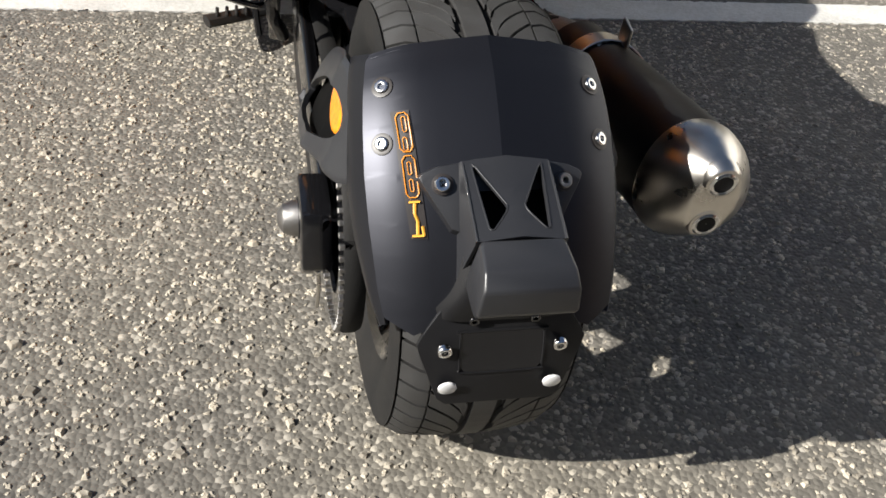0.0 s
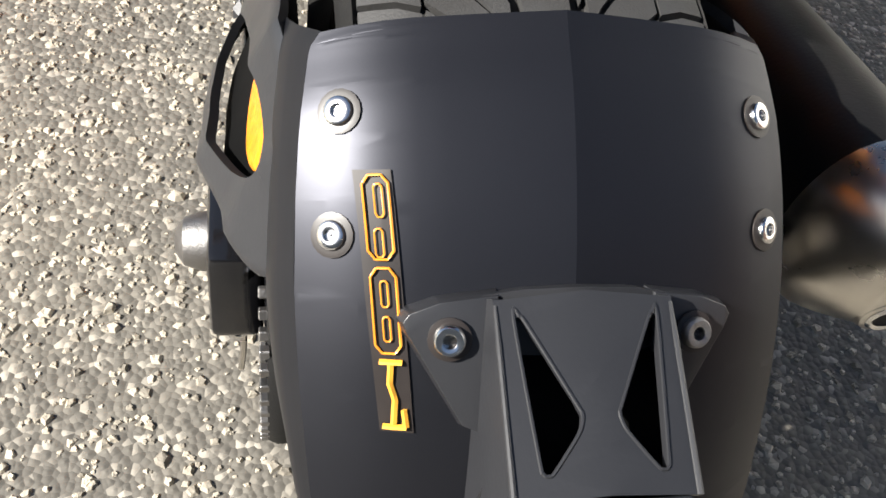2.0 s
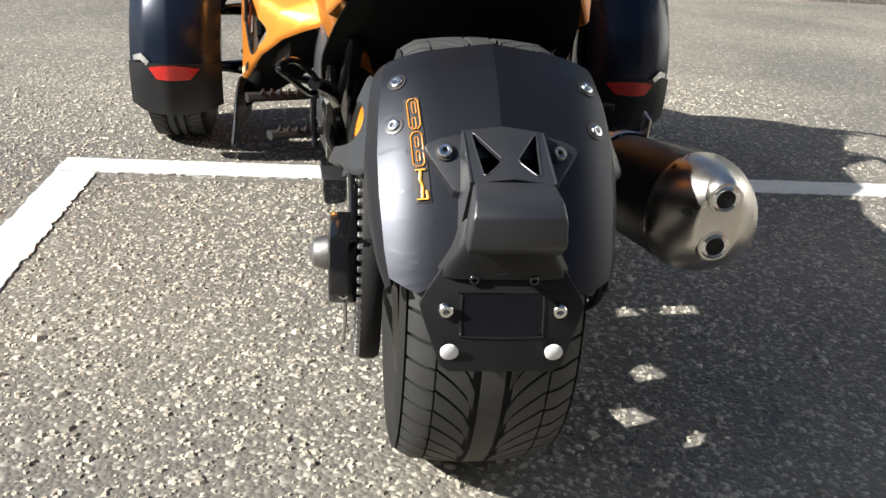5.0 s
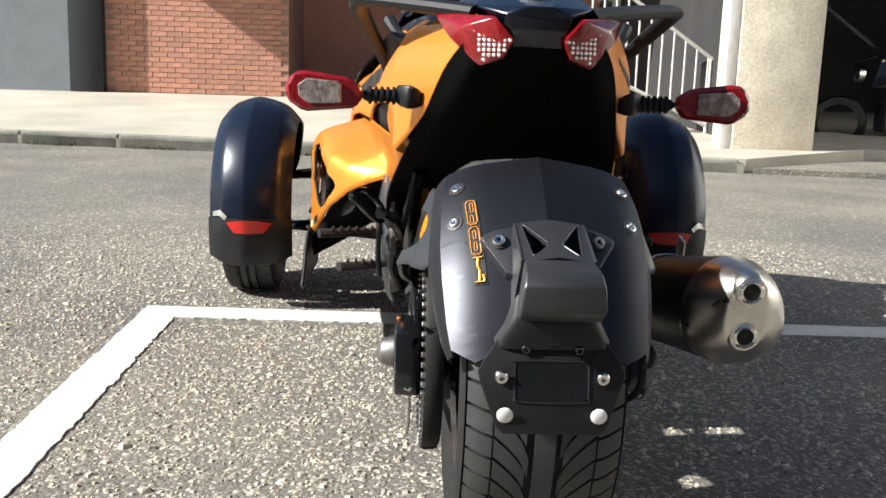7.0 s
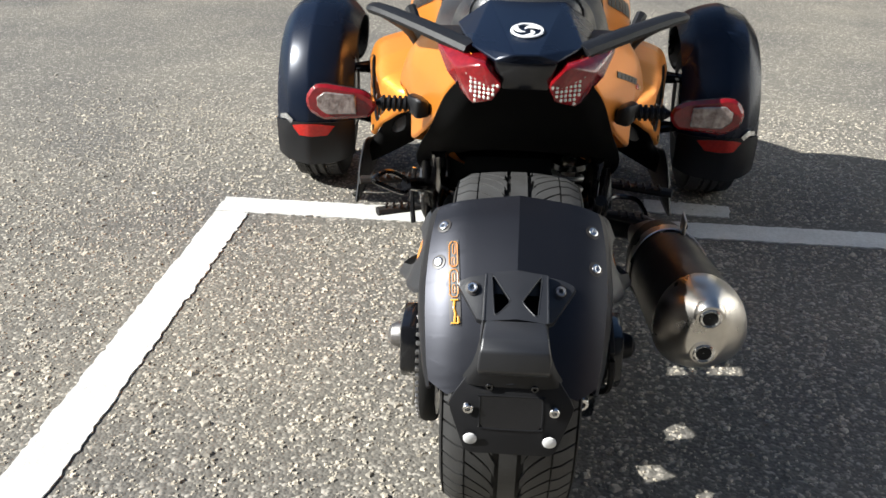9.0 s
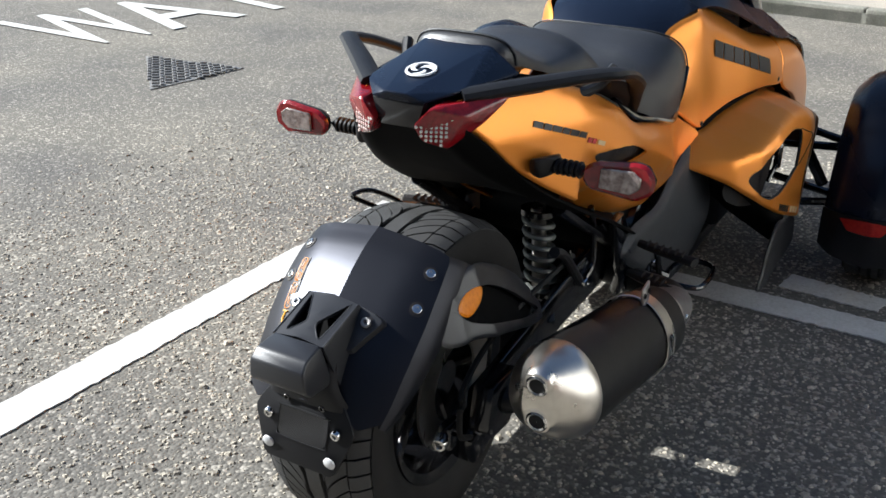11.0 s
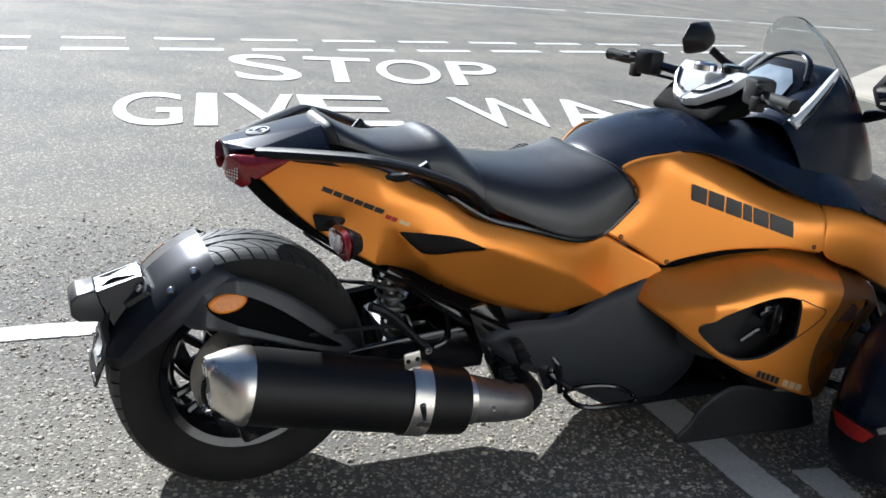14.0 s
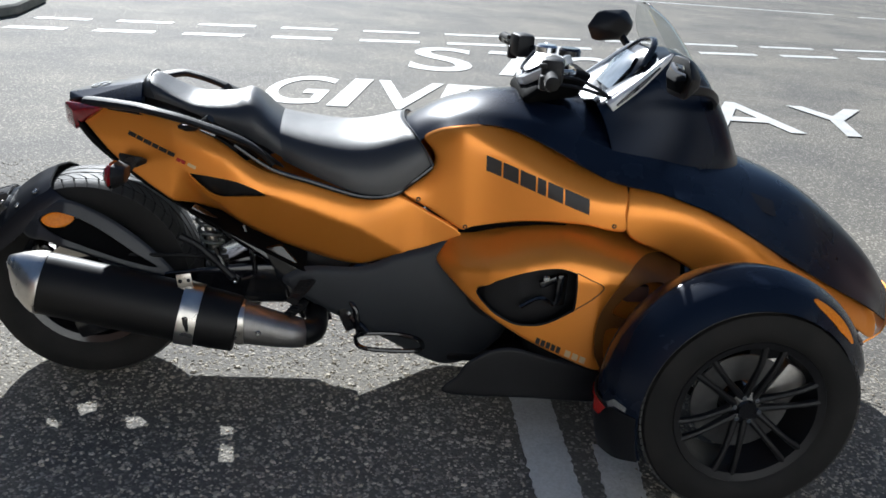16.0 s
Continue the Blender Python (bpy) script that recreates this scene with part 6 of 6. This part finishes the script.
def front_wheel(s):
    w = empty("front_wheel", "", "")
    w.parent = trike
    side = [(0.192, 0.066), (0.206, 0.078), (0.232, 0.084), (0.255, 0.083), (0.270, 0.079)]
    prof = [(r, x) for r, x in side] + [(0.2795 - 0.9 * x * x, x) for x in np.linspace(0.072, -0.072, 25)] + [(r, -x) for r, x in reversed(side)] + [(0.188, -0.06), (0.188, 0.06)]
    flip = Matrix.Rotation(radians(0 if s > 0 else 180), 4, "Z")
    at = (s * FX, FY, FZ)
    ty = part("tyre", lathe(prof, 90, at, flip), RUBBER, w, "black road tyre")
    part("tread", tread_blocks(0, 0.072, 0.286, 0.006, 44, 0.16, s * FX, FZ, FY, (0.006, 0.030)), TREAD, ty, "tread blocks", "stuff", sharp=0.4)
    part("rim", lathe([(0.194, 0.072), (0.198, 0.066), (0.186, 0.058), (0.176, 0.03), (0.172, -.06), (0.166, -.06), (0.168, 0.03), (0.176, 0.064)], 60, at, flip), PLASTIC, w, "black alloy rim")
    part("hub", lathe([(0.0005, 0.052), (0.022, 0.052), (0.026, 0.046), (0.045, 0.040), (0.050, 0.02), (0.050, -.03), (0.0005, -.03)], 30, at, flip, closed=False), GLOSS, w)
    for k in range(6):
        a = 2 * math.pi * k / 6 + 0.2
        for d in (-0.15, 0.15):
            p = [(s * (FX + x), FY + r * math.sin(a + d * f), FZ + r * math.cos(a + d * f)) for x, r, f in ((.036, .035, 2.4), (.050, .09, 1.2), (.058, .135, 1.0), (.056, .180, .95))]
            part("spoke", tube(p, [0.013, 0.010, 0.0095, 0.012], 8, 12, 0.8), PLASTIC, w)
        part("lug_nut", bolt(0.008, 0.012, (s * (FX + .038), FY + .034 * math.sin(a + .5), FZ + .034 * math.cos(a + .5)), (s, 0, 0), False), CHROME, w)
    part("brake_disc", lathe([(0.06, 0.000), (0.130, 0.000), (0.130, 0.006), (0.06, 0.006)], 48, at, flip), DISC, w, "steel brake disc")
    part("caliper", block((0.05, 0.08, 0.11), (s * (FX - .0), FY + .105, FZ + .055), 0.012, (-30, 0, 0)), CAST, w, "brake caliper")
    # mudguard
    g = from_grid(np.array([[front_guard(u, t) for u in np.linspace(-1, 1, 41)] for t in np.linspace(0, 1, 60)]))
    g = solid(g, 0.005)
    m = part("front_mudguard", g if s > 0 else flipped(g), MIDNIGHT, trike, "satin midnight black front mudguard", sharp=0.5)
    r = panel([(-.58, .836), (-.3, .832), (0, .830), (.30, .832), (.50, .836), (.32, .864), (0, .866), (-.38, .864)], lambda u, t: front_guard(u, t, 0.007), 0.004, (), 0.08, sharp=True)
    part("reflector", r if s > 0 else flipped(r), REDREF, m, "red rear reflector")
    r = panel([(.48, .822), (.66, .806), (.86, .810), (.86, .822), (.68, .820), (.55, .832)], lambda u, t: front_guard(u, t, 0.004), 0.004, (), 0.05, sharp=True)
    part("chevron", r if s > 0 else flipped(r), SILVER, m, "silver chevron strip")
    lower = from_grid(np.array([[front_guard(u, t, 0.004) for u in np.linspace(-1, 1, 21)] for t in np.linspace(.826, 1, 14)]))
    lower = solid(lower, 0.004)
    part("mud_flap", lower if s > 0 else flipped(lower), PLASTIC, m, "matt black mudguard tail")
    r = panel([(.68, .345), (.80, .335), (.88, .275), (.86, .215), (.80, .215), (.71, .27)], lambda u, t: front_guard(u, t, 0.003), 0.004, (), 0.04, 40)
    part("amber_reflector", r if s > 0 else flipped(r), AMBER, m, "amber front reflector")
    part("front_lamp", hull([(s * x, y, z) for x, y, z in ((.62, 2.012, .482), (.70, 2.0, .482), (.62, 2.022, .455), (.70, 2.012, .455), (.63, 1.98, .50), (.69, 1.975, .50), (.66, 1.98, .455))], 0.008), CLEAR, m, "small clear marker lamp")
    # arms
    for z0, z1 in ((.225, .215), (.42, .385)):
        for y in (1.50, 1.86):
            part("wishbone", tube([(s * .25, y, z0), (s * .42, (y + FY) / 2, (z0 + z1) / 2), (s * .585, FY, z1)], 0.013, 8, 10), GLOSS, trike, "black suspension arm")
    sp0, sp1 = Vector((s * .30, 1.66, .57)), Vector((s * .48, 1.71, .26))
    part("front_damper", tube([tuple(sp0), tuple(sp0.lerp(sp1, .5)), tuple(sp1)], 0.018, 10, 8), GLOSS, trike)
    part("mudguard_stay", tube([(s * .58, FY - .05, .40), (s * .56, FY - .16, .48), (s * .60, FY - .12, .585)], 0.010, 8, 12), GLOSS, trike)
    part("upright", block((0.05, 0.08, 0.24), (s * .585, FY, .30), 0.015), GLOSS, trike)
    part("suspension_mount", block((0.10, 0.07, 0.05), (s * .40, 1.50, .47), 0.012), material("rust brown bush", (0.12, 0.05, 0.03), 0.6), trike)


for s in (1, -1):
    front_wheel(s)


# ---- pieces of the brick wall ----
bb = block((0.215, 0.03, 0.065), (0, 0, 0), 0)
bme = bpy.data.meshes.new("brick")
bb.to_mesh(bme)
bb.free()
bme.materials.append(BRICK)
for r in range(28):
    for k in range(12):
        x = -4.44 + 0.225 * k + (0.1125 if r % 2 else 0)
        if x > -1.96:
            continue
        p = (x, 13.082 + random.uniform(-0.003, 0.003), 0.315 + 0.075 * r)
        ob = new("brick", bme)
        ob.parent = brick_wall
        ob.location = p


# ---- loose and bedded chippings round the three-wheeler ----
def chippings(count):
    rng = np.random.default_rng(4)
    xy = np.column_stack([rng.uniform(-2.3, 1.8, count), rng.uniform(-1.2, 3.0, count)])
    size = rng.gamma(3.2, 0.00100, count) + 0.0014
    rim = np.minimum(np.minimum(xy[:, 0] + 2.3, 1.8 - xy[:, 0]), np.minimum(xy[:, 1] + 1.2, 3.0 - xy[:, 1]))
    size = np.where(rng.uniform(0, 1, count) < np.clip(rim / 0.9, 0, 1), size, 0.0004)
    line = ((xy[:, 1] > 1.22) & (xy[:, 1] < 1.42) & (xy[:, 0] > -.97)) | ((xy[:, 0] > -.98) & (xy[:, 0] < -.84) & (xy[:, 1] < 1.42))
    size = np.where(line, 0.0004, size)
    ang = rng.uniform(0, 6.283, (count, 1)) + np.linspace(0, 6.283, 6)[:5] + rng.uniform(-0.35, 0.35, (count, 5))
    rad = size[:, None] * rng.uniform(0.65, 1.25, (count, 5))
    ring = np.stack([xy[:, :1] + rad * np.cos(ang), xy[:, 1:] + rad * np.sin(ang), np.full((count, 5), -0.0005)], -1)
    top = np.stack([xy[:, :1] + 0.55 * rad * np.cos(ang), xy[:, 1:] + 0.55 * rad * np.sin(ang),
                    (size * rng.uniform(0.25, 0.6, count))[:, None] * rng.uniform(0.7, 1.2, (count, 5))], -1)
    verts = np.concatenate([ring, top], 1).reshape(-1, 3)
    faces = []
    for i in range(count):
        o = i * 10
        faces.append((o + 5, o + 6, o + 7, o + 8, o + 9))
        for k in range(5):
            j = (k + 1) % 5
            faces.append((o + k, o + j, o + 5 + j, o + 5 + k))
    me = bpy.data.meshes.new("chippings")
    me.from_pydata(verts.tolist(), [], faces)
    me.materials.append(STONE)
    return me


tagged(new("chippings", chippings(72000)), "pale stone chippings bedded in the asphalt", "gravel", "", "stuff")
